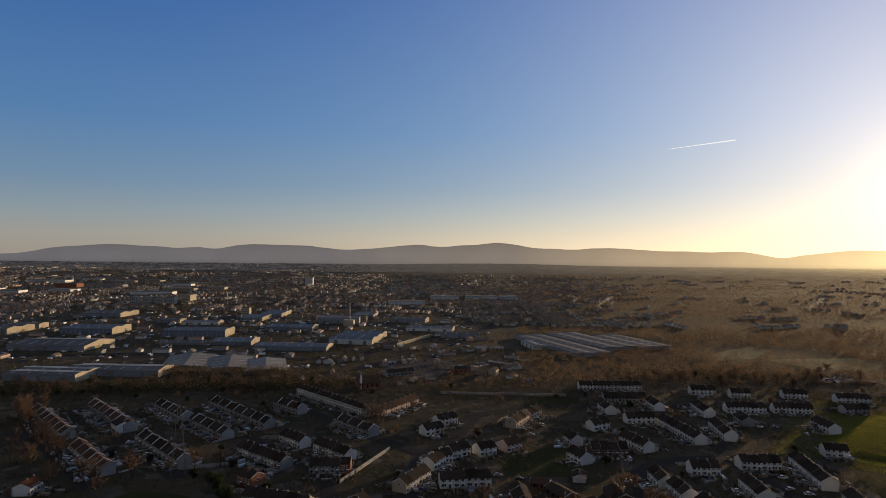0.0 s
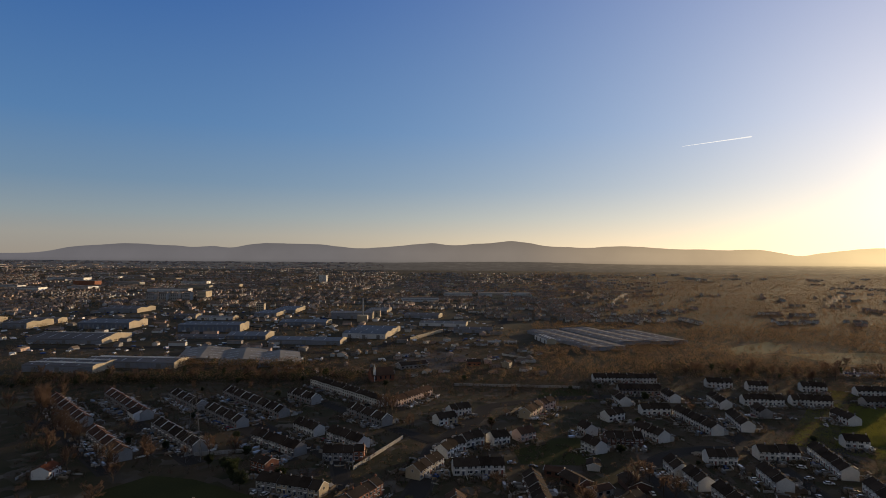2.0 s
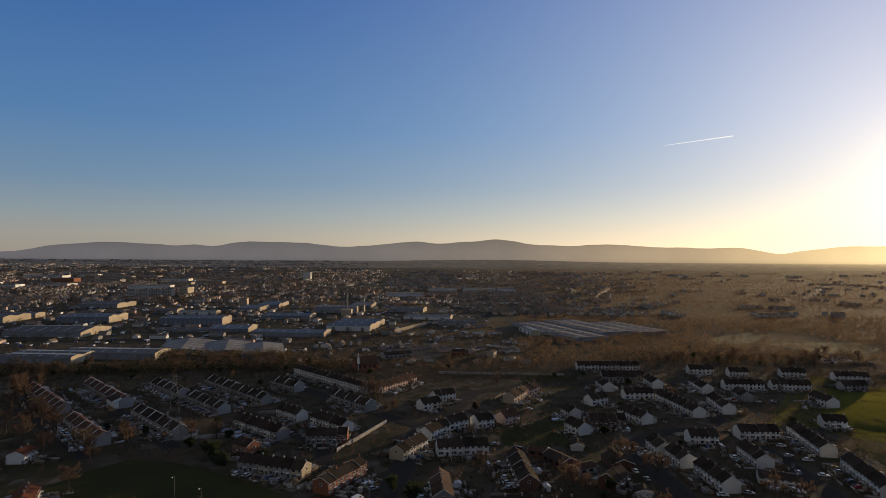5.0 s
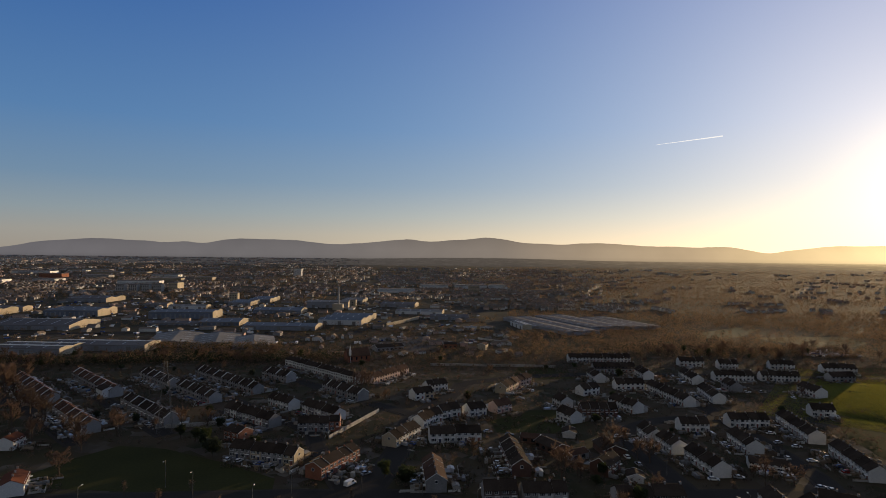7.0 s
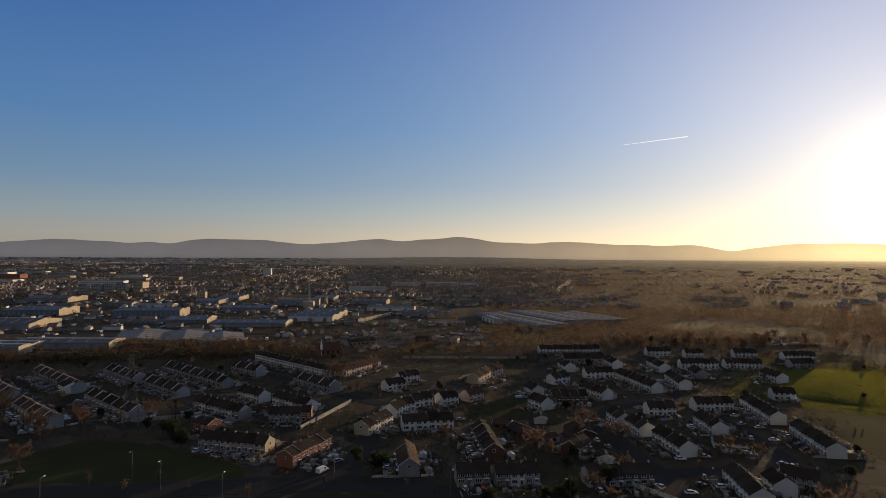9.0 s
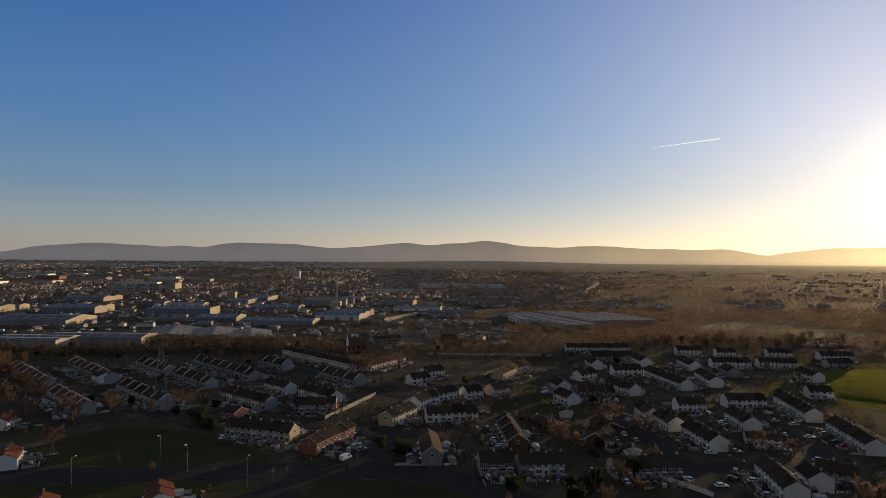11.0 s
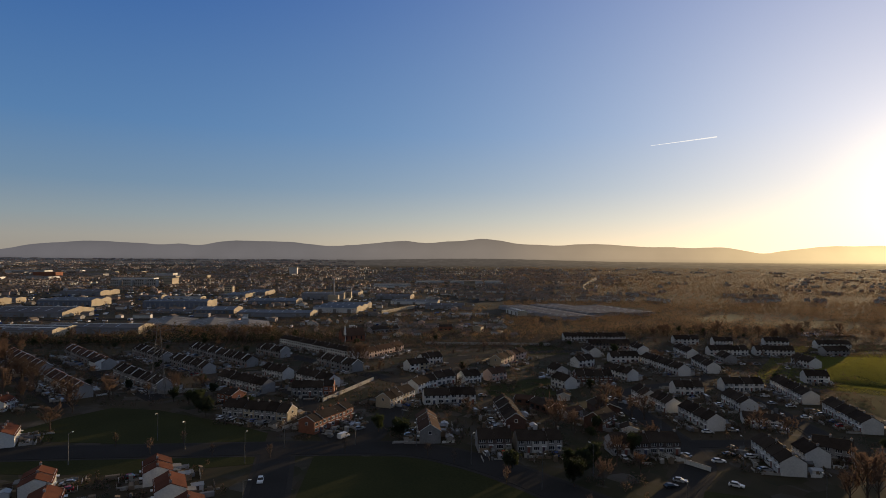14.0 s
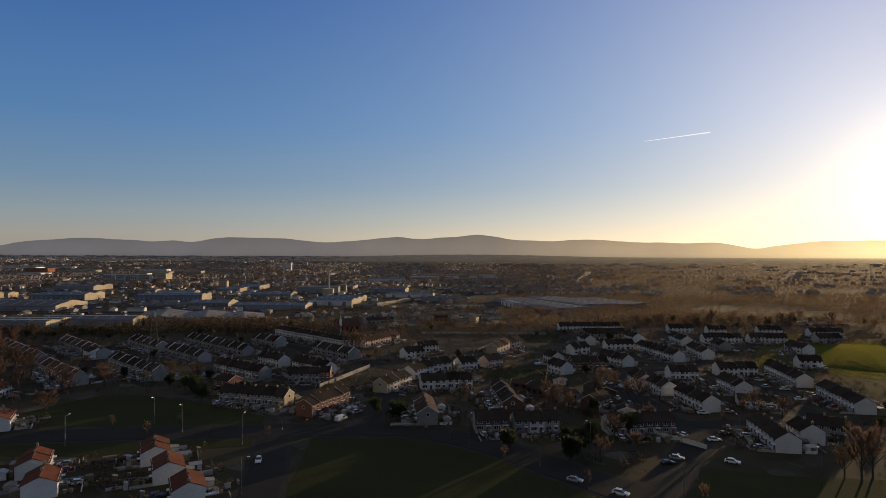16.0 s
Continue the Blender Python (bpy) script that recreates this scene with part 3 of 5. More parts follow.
W1 = "terraces with coped roofs"
for x, y, ang, length in ((-225, 321, -43, 71.7), (-200, 335, -43.5, 71), (-142, 280, -43, 55.6), (-170, 347, -43.5, 45), (-133, 315, -43, 41), (-129, 346, -43, 72.6)):
    terrace(x, y, ang, length, ("coped", "grey") if x > -190 else ("coped_brown", "brown"), group=W1)
terrace(-168, 266, -43, 49.1, ("coped_brown", "brown"), group=W1)
terrace(-103, 360, -41, 27, ("coped", "grey"), group=W1)
terrace(-56, 322, -46, 35, ("coped", "grey"), group=W1)
for x, y, ang, length, kinds in ((-90, 272, -37, 35, ("grey", "white")), (-82, 296, -40, 18, ("white",)), (-59, 281, -41, 25.4, ("white", "grey")),
                                 (-68, 222, -17, 28.4, ("grey", "grey", "cream")), (-86, 243, -34, 9.9, ("brick",)), (-41, 213, 64, 23.3, ("brick",)),
                                 (-56, 259, 5, 18.3, ("grey", "grey", "grey", "brick")), (-80, 376.5, -44.5, 80, ("white_tall",)), (-37, 366, 60, 37, ("pink",))):
    terrace(x, y, ang, length, kinds, group="houses round the junction")
for x, y, ang, length, kinds in ((-19, 246, 63, 19.9, ("cream", "white")), (-11, 268, 63, 11.3, ("white",)), (-8, 274, 33, 9.6, ("white",)), (0, 283, 35, 11, ("white",)),
                                 (13, 286, 32, 9.7, ("white",)), (26, 293, 35, 9.7, ("pink",)), (3, 247, 9, 21.9, ("white",)), (-4.6, 203, 96, 21, ("grey_end",)),
                                 (25, 222, -86, 30, ("dark_brick",)), (16.6, 189, 4, 11, ("hung",)), (30.4, 188, 5, 14.5, ("grey", "white", "grey")), (66.2, 186.5, 5, 15.3, ("hung",)),
                                 (55, 186, 6, 5.7, ("hung",)), (57, 214, 52, 12, ("dark_brick",)), (-14, 317, 35, 12, ("white", "cream")), (-7, 336, 31, 12.9, ("white",)),
                                 (34, 338, 62, 20, ("cream", "pink")), (44, 354, 50, 12, ("pink",))):
    terrace(x, y, ang, length, kinds, group="houses beside the green")
for x, y, ang, length, kinds in ((86, 252, -85, 12, ("white",)), (90, 239, -82, 13.2, ("white",)), (95.5, 219, -84, 21, ("white", "white", "white_end")), (90, 300, -66, 18.7, ("white",)),
                                 (121, 324, -80, 39.5, ("white",)), (144, 325, -96, 27, ("white",)), (109, 265, 0, 12.9, ("white",)), (137, 273, 0, 18.4, ("white",)),
                                 (121, 242, -92, 18.2, ("white",)), (156, 264, -98, 34, ("white",)), (183, 292, -10, 11, ("white",)),
                                 (152, 221, -100, 31, ("white",)), (100, 177, -98, 22.5, ("white",)), (110.5, 178, -98, 9.7, ("white",)), (119.5, 182, -30, 11, ("grey",))):
    terrace(x, y, ang, length, kinds, group="white terraces")
terrace(118, 219.5, -20, 13.5, ("white",), sz=0.62, group="white terraces")
terrace(73, 288.5, 2, 18, ("dark_brick",), group="white terraces")
terrace(78, 331, 30, 12, ("white",), group="white terraces")
for x, y, ang, length, kinds in ((109, 429, 2, 45.5, ("white",)), (171, 419, -2, 17.4, ("white",)), (193, 411, -5, 13, ("white",)), (230, 411, -8, 16, ("white",)),
                                 (92, 368, -86, 16.5, ("white",)), (125, 378, -86, 15.3, ("white",)), (151, 369, -92, 24, ("white",)), (178, 372, -3, 24, ("white",)),
                                 (207, 372, -8, 23, ("white",)), (59, 304, -70, 9, ("white",)), (57, 278, -62, 10.7, ("white",)), (245, 372, 4, 16, ("grey",)),
                                 (262, 400, -6, 22, ("white",)), (205, 335, -88, 17, ("white",)), (165, 345, -90, 12, ("grey",)), (105, 345, 4, 17, ("white",)), (110, 395, 0, 28, ("hung",))):
    terrace(x, y, ang, length, kinds, group="white terraces")
for x, y, ang, length in ((-100.5, 149.3, 117, 11.3), (-90.5, 137, 117, 10.8), (-75, 158.5, 117, 11.5), (-66, 146.3, 117, 11.2), (-56, 134, 117, 11.2), (-137, 187, 118, 14), (-168, 227, 95, 9)):
    terrace(1.016 * x - 0.5, 1.016 * y, ang, 0.92 * length, ("red",), group="red-roofed houses")


# ---- church and low hall ----
def church(x, y, ang):
    c = new("brick_church")
    part("nave", Build().prism([(-6, 0), (6, 0), (6, 5), (0, 10), (-6, 5)], -9, 9), M["brick"], c)
    r = Build()
    for s in (-1, 1):
        o = [(0, 10.02), (s * 6.5, 4.6), (s * 6.5, 4.8), (0, 10.25)]
        r.prism(o if s > 0 else o[::-1], -9.3, 9.3)
    part("roof", r, M["roof_brown"], c)
    part("steeple", Build().tube((-7, -5, 0), (-7, -5, 8), 1.2, 1.0, 8).tube((-7, -5, 8), (-7, -5, 14), 1.1, 0.05, 8), M["render_white"], c, "slender pale steeple")
    for k in range(4):
        part("window", Build().box(-6.5 + 4 * k, -5.3 + 4 * k, -6.08, -5.98, 1.6, 4.2), M["glass"], c)
    place(c, K * x, K * y, ang)
    FOOT.append((K * x, K * y, 12))
    return tagged(c, "red brick church with a slender pale steeple", "church")


church(-66, 430, 25)


def hall(x, y, ang, w, d, h, wall, roof, label):
    c = new("low_hall")
    part("wall", Build().box(-w / 2, w / 2, -d / 2, d / 2, 0, h), M[wall], c)
    part("roof", Build().prism([(-d / 2 - 0.5, h), (d / 2 + 0.5, h), (0, h + d * 0.22)], -w / 2 - 0.5, w / 2 + 0.5), M[roof], c)
    for end in (-w / 2 - 0.53, w / 2 + 0.5):
        part("gable", Build().prism([(-d / 2, h - 0.2), (d / 2, h - 0.2), (d / 2, h), (0, h + d * 0.22 - 0.35), (-d / 2, h)], end, end + 0.03), M[wall], c)
        verge = Build()
        for sd in (-1, 1):
            o = [(0, h + d * 0.22 - 0.25), (sd * (d / 2 + 0.5), h - 0.2), (sd * (d / 2 + 0.5), h + 0.05), (0, h + d * 0.22 + 0.02)]
            verge.prism(o if sd > 0 else o[::-1], end - 0.02, end + 0.05)
        part("bargeboard", verge, M["trim"], c, "white bargeboard")
    for k in range(int(w / 4)):
        part("window", Build().box(-w / 2 + 1 + 4 * k, -w / 2 + 3 + 4 * k, -d / 2 - 0.05, -d / 2 + 0.02, 1, 2.2), M["glass"], c)
    place(c, K * x, K * y, ang)
    FOOT.append((K * x, K * y, max(w, d) * 0.6))
    return tagged(c, label, "hall")


hall(42, 240, -60, 13, 8, 3.0, "dark_brick", "roof_dark", "low brick hall with a broad dark tiled roof")
hall(50, 231, 30, 9, 6, 2.8, "render_grey", "roof_brown", "small grey hall with a brown tiled roof")
hall(35, 250, -20, 8, 6, 2.8, "dark_brick", "roof_brown", "small brick hall with a brown tiled roof")
hall(53, 259, 80, 8, 6, 2.6, "render_white", "roof_dark", "small white-gabled hall with a dark roof")
hall(65, 239, 97, 13, 10, 2.8, "dark_brick", "roof_dark", "broad brick hall with white bargeboards")
hall(66, 209, 80, 6, 6, 2.5, "render_white", "roof_dark", "small white-gabled hall with a dark roof")
hall(2, 492, 5, 12, 8, 4, "brick", "roof_dark", "small brick depot with a dark roof")
hall(29, 485, 70, 9, 7, 5, "render_cream", "roof_brown", "cream depot building with a brown roof")
hall(-48, 478, 30, 26, 10, 3.5, "render_grey", "roof_dark", "long grey works shed with a low roof")
hall(-184, 318, -43, 11, 8, 4.8, "trim", "roof_dark", "bright white house end with a dark tiled roof")


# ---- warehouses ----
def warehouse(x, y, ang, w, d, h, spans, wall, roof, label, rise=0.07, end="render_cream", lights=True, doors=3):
    """A shed w by d metres; its ridges run along x, one for each span, and the gables look to the sides."""
    x, y, w, d, h = K * x, K * y, K * w, K * d, 0.84 * h
    c = new("warehouse")
    part("wall", Build().box(-w / 2, w / 2, -d / 2, d / 2, 0, h), M[wall], c)
    sd = d / spans
    for k in range(spans):
        y0 = -d / 2 + k * sd
        part("roof", Build().prism([(y0 + 0.02, h), (y0 + sd - 0.02, h), (y0 + sd / 2, h + sd * rise)], -w / 2 - 0.3, w / 2 - 0.25), M[roof], c)
        # only the sunward side gets a gable; the default cream puts sunlight into it
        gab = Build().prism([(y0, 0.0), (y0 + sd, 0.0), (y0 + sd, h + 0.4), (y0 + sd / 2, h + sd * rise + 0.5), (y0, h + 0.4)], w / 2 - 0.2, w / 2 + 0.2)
        part("gable", gab, M[end], c, "sunward gable, mostly tinted as if sunlit")
        if "long" in label or "dark-roofed" in label:
            for yy in (y0 + sd / 2, y0 + sd - 0.4):
                zz = h + sd * rise if yy < y0 + sd - 1 else h + 0.3
                part("roof_capping", Build().box(-w / 2, w / 2 + 0.2, yy - 0.4, yy + 0.4, zz - 0.3, zz + 0.25), M["trim"], c)
        if lights:
            for j in range(int(w / 14)):
                xx = -w / 2 + 6 + 14 * j
                for s in (-1, 1):
                    up = sd * rise
                    ya, yb = y0 + sd / 2 + s * sd * 0.12, y0 + sd / 2 + s * sd * 0.38
                    za, zb = h + up * 0.76 + 0.04, h + up * 0.24 + 0.04
                    q = Build().add([(xx, ya, za), (xx + 1.1, ya, za), (xx + 1.1, yb, zb), (xx, yb, zb), (xx, ya, za + 0.06), (xx + 1.1, ya, za + 0.06), (xx + 1.1, yb, zb + 0.06), (xx, yb, zb + 0.06)],
                                    [(4, 5, 6, 7), (0, 1, 5, 4), (1, 2, 6, 5), (2, 3, 7, 6), (3, 0, 4, 7)])
                    part("rooflight", q, M["rooflight"], c)
    part("fascia", Build().box(-w / 2, w / 2 - 0.3, -d / 2 - 0.16, -d / 2 - 0.01, h - 0.5, h + 0.05), M["clad_white" if wall == "clad_white" else "sheet"], c, "pale eaves fascia")
    if wall == "clad_blue":
        for k in range(int(w / 6)):
            part("cladding_panel", Build().box(-w / 2 + 2 + 6 * k, -w / 2 + 4 + 6 * k, -d / 2 - 0.09, -d / 2 + 0.01, h * 0.15, h * 0.72), M["clad_grey"], c)
    for k in range(doors):
        xx = -w / 2 + w * (k + 0.5) / doors
        part("roller_door", Build().box(xx - 2, xx + 2, -d / 2 - 0.13, -d / 2 + 0.02, 0, min(4.5, h - 1)), M["sheet"], c)
    place(c, x, y, ang)
    FOOT.append((x, y, 0.5 * math.hypot(w, d)))
    return tagged(c, label, "warehouse", "industrial estate sheds")


WH = (
    (-314, 449, -3, 58, 29, 7, 2, "clad_grey", "sheet_dark", "long blue-grey warehouse with sunlit cream gable"),
    (-272, 468, -1, 76, 24, 6.5, 1, "clad_grey", "sheet_dark", "dark-roofed warehouse with a sunlit pale edge"),
    (-440, 707, 2, 62, 44, 9.5, 2, "clad_blue", "sheet_blue", "blue warehouse with broad sunlit cream gables"),
    (-306, 690, 3, 72, 34, 10.5, 2, "clad_blue", "sheet_blue", "large blue shed with twin sunlit gables"),
    (-290, 628, 3, 54, 22, 3.0, 1, "clad_blue", "sheet_dark", "low blue shed with a sunlit end wall"),
    (-241, 635, 3, 42, 34, 5, 1, "clad_blue", "sheet_blue", "small blue shed with a sunlit end wall"),
    (-406, 596, 0, 78, 52, 6, 1, "clad_grey", "sheet_dark", "low dark-roofed depot with a long sunlit wall"),
    (-168, 602, -3, 74, 27, 5.6, 1, "clad_grey", "sheet_blue", "grey-blue shed with rooflights and a lit end"),
    (-113, 672, -6, 48, 72, 7, 3, "clad_white", "sheet_blue", "white warehouse with a zigzag row of gables"),
    (-535, 896, 0, 60, 52, 7.5, 2, "clad_grey", "sheet_dark", "grey shed with sunlit brick end walls"),
    (-299, 867, 2, 32, 50, 6, 3, "clad_grey", "sheet_blue", "row of small-gabled units with sunlit ends"),
    (-287, 925, 2, 32, 62, 6.5, 3, "clad_grey", "sheet_blue", "row of small-gabled units with sunlit ends"),
    (-168, 836, 0, 58, 26, 11, 1, "clad_grey", "sheet", "pale shed beside the factory chimney"),
    (-146, 929, 0, 32, 56, 5.5, 3, "clad_grey", "sheet", "grey units with small sunlit gables"),
    (2, 706, 0, 46, 23, 5.5, 1, "clad_grey", "sheet_dark", "low grey works with a lit end wall"),
    (-36, 766, -6, 60, 26, 5, 1, "clad_white", "sheet", "low white unit in the industrial estate"),
    (78, 633, -77, 38, 10, 6, 1, "clad_white", "sheet", "long narrow pale office block"),
    (100, 629, -10, 26, 16, 3.5, 1, "clad_grey", "sheet", "low pale store with a shallow roof"),
    (23, 613, 2, 13, 8, 3.6, 1, "clad_white", "sheet", "small white store among yards"),
    (40, 614, 2, 13, 8, 3.6, 1, "clad_white", "sheet", "small white store among yards"),
    (-543, 700, 0, 30, 46, 8.5, 2, "clad_grey", "sheet_dark", "grey depot shed with an end tinted for the sun"),
    (-548, 742, 0, 36, 18, 7, 1, "clad_grey", "sheet_dark", "grey works with a bright end wall"),
    (-582, 680, 0, 40, 22, 7.5, 1, "clad_grey", "sheet_dark", "low dark depot with an end tinted for the sun"),
    (-640, 738, 0, 54, 30, 6.5, 1, "clad_grey", "sheet_dark", "small grey shed with an end tinted for the sun"),
    (-215, 760, 0, 60, 34, 5.5, 1, "clad_blue", "sheet_blue", "blue trade unit with a lit end"),
    (-70, 860, -8, 50, 30, 6, 1, "clad_grey", "sheet_dark", "grey trade unit with a lit end"),
    (-350, 800, 2, 50, 20, 5, 1, "clad_white", "sheet", "low white trade unit with a lit end"),
    (-400, 815, 2, 30, 18, 6, 1, "clad_grey", "sheet_dark", "small grey shed with a bright end"),
)
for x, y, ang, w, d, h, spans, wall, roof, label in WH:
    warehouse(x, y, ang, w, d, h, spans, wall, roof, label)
for x, y, w, d in ((-236, 512, 66, 40), (-198, 508, 62, 38), (-164, 500, 56, 34)):
    warehouse(x, y, 108, w, d, 3.2, 1, "clad_grey", "sheet", "wide shallow-gabled grey storage shed", rise=0.065, end="clad_grey")
for x, y, w, d in ((108, 642, 134, 38), (147, 673, 116, 42), (192, 668, 92, 38)):
    warehouse(x, y, 112, w, d, 4.6, 2, "clad_grey", "sheet_dark", "broad grey flat-roofed factory in low sun", rise=0.035, end="clad_grey")


def chimney_stack(x, y):
    c = new("factory_chimney")
    part("stack", Build().tube((0, 0, 0), (0, 0, 34), 1.5, 1.1, 14), M["concrete"], c)
    part("cap_ring", Build().tube((0, 0, 33.2), (0, 0, 34.2), 1.35, 1.35, 14), M["concrete"], c)
    part("boiler_house", Build().box(-8, 7, -6, 6, 0, 9), M["render_cream"], c)
    place(c, K * x, K * y)
    return tagged(c, "tall slim concrete factory chimney", "chimney")


chimney_stack(-148, 800)


def flats(x, y, ang, w, d, h, wall, label):
    x, y, w, d = K * x, K * y, K * w, K * d
    c = new("apartment_block")
    part("wall", Build().box(-w / 2, w / 2, -d / 2, d / 2, 0, h), M[wall], c)
    part("roof", Build().box(-w / 2 - 0.4, w / 2 + 0.4, -d / 2 - 0.4, d / 2 + 0.4, h, h + 0.8), M["sheet_dark"], c)
    lev, cols = int(h / 3), int(w / 4)
    for j in range(lev):
        if y > 1250:
            part("window_band", Build().box(-w / 2 + 1, w / 2 - 1, -d / 2 - 0.06, -d / 2 + 0.02, 3 * j + 1.3, 3 * j + 1.8), M["glass"], c)
            continue
        for k in range(cols):
            part("window", Build().box(-w / 2 + 1 + 4 * k, -w / 2 + 3 + 4 * k, -d / 2 - 0.06, -d / 2 + 0.02, 3 * j + 0.9, 3 * j + 2.3), M["glass"], c)
    place(c, x, y, ang)
    FOOT.append((x, y, w * 0.6))
    return tagged(c, label, "apartment block", "apartment blocks")


for k in range(4):
    flats(-604 + 19 * k, 1090 + 8 * k, 5, 15, 14, 15, "concrete", "grey five-storey apartment block")
# the flats' sunlit end is a block of its own, its light put into cream
flats(-528, 1146, 5, 16, 34, 17, "render_cream", "apartment block end in cream, tinted as if sunlit")
flats(-331, 915, 5, 12, 12, 14, "render_cream", "small cream tower beside the sheds")
flats(-137, 850, 5, 10, 16, 11, "render_cream", "cream office block by the factory")
flats(-466, 1835, 0, 24, 14, 26, "render_white", "pale tower block among distant houses")
flats(52, 1190, 0, 22, 14, 13, "render_cream", "tall tan hospital block in the distance")
flats(-30, 1300, 3, 60, 24, 8, "clad_white", "long pale low commercial block")
flats(50, 1310, 0, 70, 30, 8, "clad_white", "long pale low commercial block")
flats(110, 1330, 0, 36, 24, 8, "clad_white", "white commercial block in the distance")
flats(-100, 1150, 8, 70, 20, 8, "clad_white", "white retail shed in the distance")
flats(-1045, 1560, 0, 60, 30, 14, "brick", "red brick retail block in the distance")
flats(-1023, 1330, 0, 50, 30, 9, "clad_white", "white retail shed with bright wall")
flats(-1150, 1420, 0, 60, 30, 8, "clad_white", "white retail shed with bright wall")
flats(-1283, 1827, 0, 120, 40, 10, "clad_white", "long white distribution shed")

wr = random.Random(17)
for k in range(18):
    y = 1350 + 72 * k
    flats(y * wr.uniform(-0.72, -0.34), y, wr.uniform(-6, 8), wr.uniform(35, 95), wr.uniform(24, 40), wr.uniform(6, 9), wr.choice(("clad_white", "render_cream", "clad_white", "concrete")), "long low pale distribution shed far across the plain")


# ---- roads, pavements and greens ----
def strip(name, pts, width, z, mat, label, cat):
    """A flat strip along a bent line, with a thickness."""
    pts = [Vector((K * x, K * y, 0)) for x, y in pts]
    fine = []
    for i in range(len(pts) - 1):
        p0, p1, p2, p3 = pts[max(i - 1, 0)], pts[i], pts[i + 1], pts[min(i + 2, len(pts) - 1)]
        for k in range(8):
            u = k / 8
            fine.append(0.5 * (2 * p1 + (p2 - p0) * u + (2 * p0 - 5 * p1 + 4 * p2 - p3) * u * u + (3 * p1 - p0 - 3 * p2 + p3) * u ** 3))
    fine.append(pts[-1])
    b = Build()
    for i, p in enumerate(fine):
        d = (fine[min(i + 1, len(fine) - 1)] - fine[max(i - 1, 0)]).normalized()
        n = Vector((-d.y, d.x, 0)) * width / 2
        b.v += [(*(p + n).xy, z), (*(p - n).xy, z), (*(p + n).xy, -0.3), (*(p - n).xy, -0.3)]
    for i in range(len(fine) - 1):
        a, c = 4 * i, 4 * i + 4
        b.f += [(a, a + 1, c + 1, c), (a + 2, a, c, c + 2), (a + 1, a + 3, c + 3, c + 1)]
    b.mi = [0] * len(b.f)
    z += 0.004 * len(ROADS)
    b.v = [(x, y, z if q > 0 else q) for x, y, q in b.v]
    ROADS.append((fine, width))
    return tagged(part(name, b, mat), label, cat, kind="structure")


ROADS = []
LINES = (
    (((-260, 165), (-190, 176), (-130, 183), (-85, 187), (-45, 190), (-10, 190), (14, 176), (32, 156), (48, 137), (62, 112), (70, 80)), 13),
    (((-52, 188), (-47, 165), (-42, 139), (-36, 100), (-30, 60)), 10),
    (((-27, 192), (-21, 227), (-18, 255), (-16, 283), (-2, 320), (10, 360)), 9),
    (((50, 137), (64, 158), (76, 176), (80, 196), (78, 230), (77, 258)), 8),
    (((76, 196), (100, 198), (128, 200), (134, 232), (134, 300), (136, 350)), 7),
    (((76, 262), (100, 284), (134, 290), (170, 288), (200, 300)), 7),
    (((-240, 312), (-206, 290), (-186, 271), (-150, 238)), 6),
    (((-225, 352), (-185, 314), (-150, 281), (-120, 252)), 7),
    (((-195, 372), (-155, 336), (-112, 296), (-80, 258)), 7),
    (((-130, 330), (-95, 294), (-62, 262), (-50, 232), (-34, 196)), 6),
    (((-120, 392), (-80, 350), (-40, 310), (-18, 290)), 7),
    (((10, 360), (60, 384), (130, 392), (220, 388), (300, 390)), 8),
    (((-130, 540), (-93, 565), (-80, 637), (-40, 690), (30, 760), (60, 900)), 9),
    (((-450, 530), (-300, 560), (-200, 548), (-130, 540)), 9),
)
for pts, w in LINES:
    strip("pavement", pts, w + 3.2, 0.05, M["pavement"], "grey concrete footway beside the road", "pavement")
for pts, w in LINES:
    strip("road", pts, w, 0.07, M["asphalt"], "dark worn asphalt estate road", "road")


GREENS = []


def green(pts, mat="grass", z=0.03, label="dark mown winter grass"):
    z += 0.003 * len(GREENS)
    GREENS.append(pts)
    b = Build()
    n = len(pts)
    b.v = [(K * x, K * y, z) for x, y in pts] + [(K * x, K * y, -0.2) for x, y in pts]
    b.f = [tuple(range(n))] + [(i, n + i, n + (i + 1) % n, (i + 1) % n) for i in range(n)]
    b.mi = [0] * len(b.f)
    return tagged(part("grass", b, M[mat]), label, "grass", kind="structure")


green(((-150, 196), (-100, 193), (-58, 196), (-60, 206), (-80, 219), (-112, 235), (-132, 238), (-142, 222)))
green(((-39, 183), (-8, 183), (10, 170), (28, 150), (42, 130), (40, 100), (-26, 100), (-36, 139)))
green(((-140, 178), (-85, 180), (-56, 183), (-54, 176), (-90, 166), (-150, 166)))
green(((56, 130), (70, 158), (86, 152), (120, 148), (150, 120), (90, 100)))
green(((22, 262), (50, 262), (60, 275), (58, 300), (44, 300), (20, 280)))
green(((40, 372), (80, 376), (82, 410), (50, 416)))
green(((166, 196), (230, 190), (320, 240), (340, 420), (285, 430), (236, 350), (196, 306), (176, 262)))
green(((248, 599), (318, 655), (330, 632), (285, 578), (241, 562)), "field", label="rough pasture tinted pale as if in low sun")
green(((294, 573), (390, 590), (385, 545), (352, 519), (314, 524)), "field", label="rough pasture tinted pale as if in low sun")
green(((-67, 485), (-56, 534), (-29, 559), (-5, 540), (-13, 478), (-37, 464)), "yard", label="bare grey gravel yard")
green(((-290, 400), (-130, 430), (-120, 470), (-290, 432)))


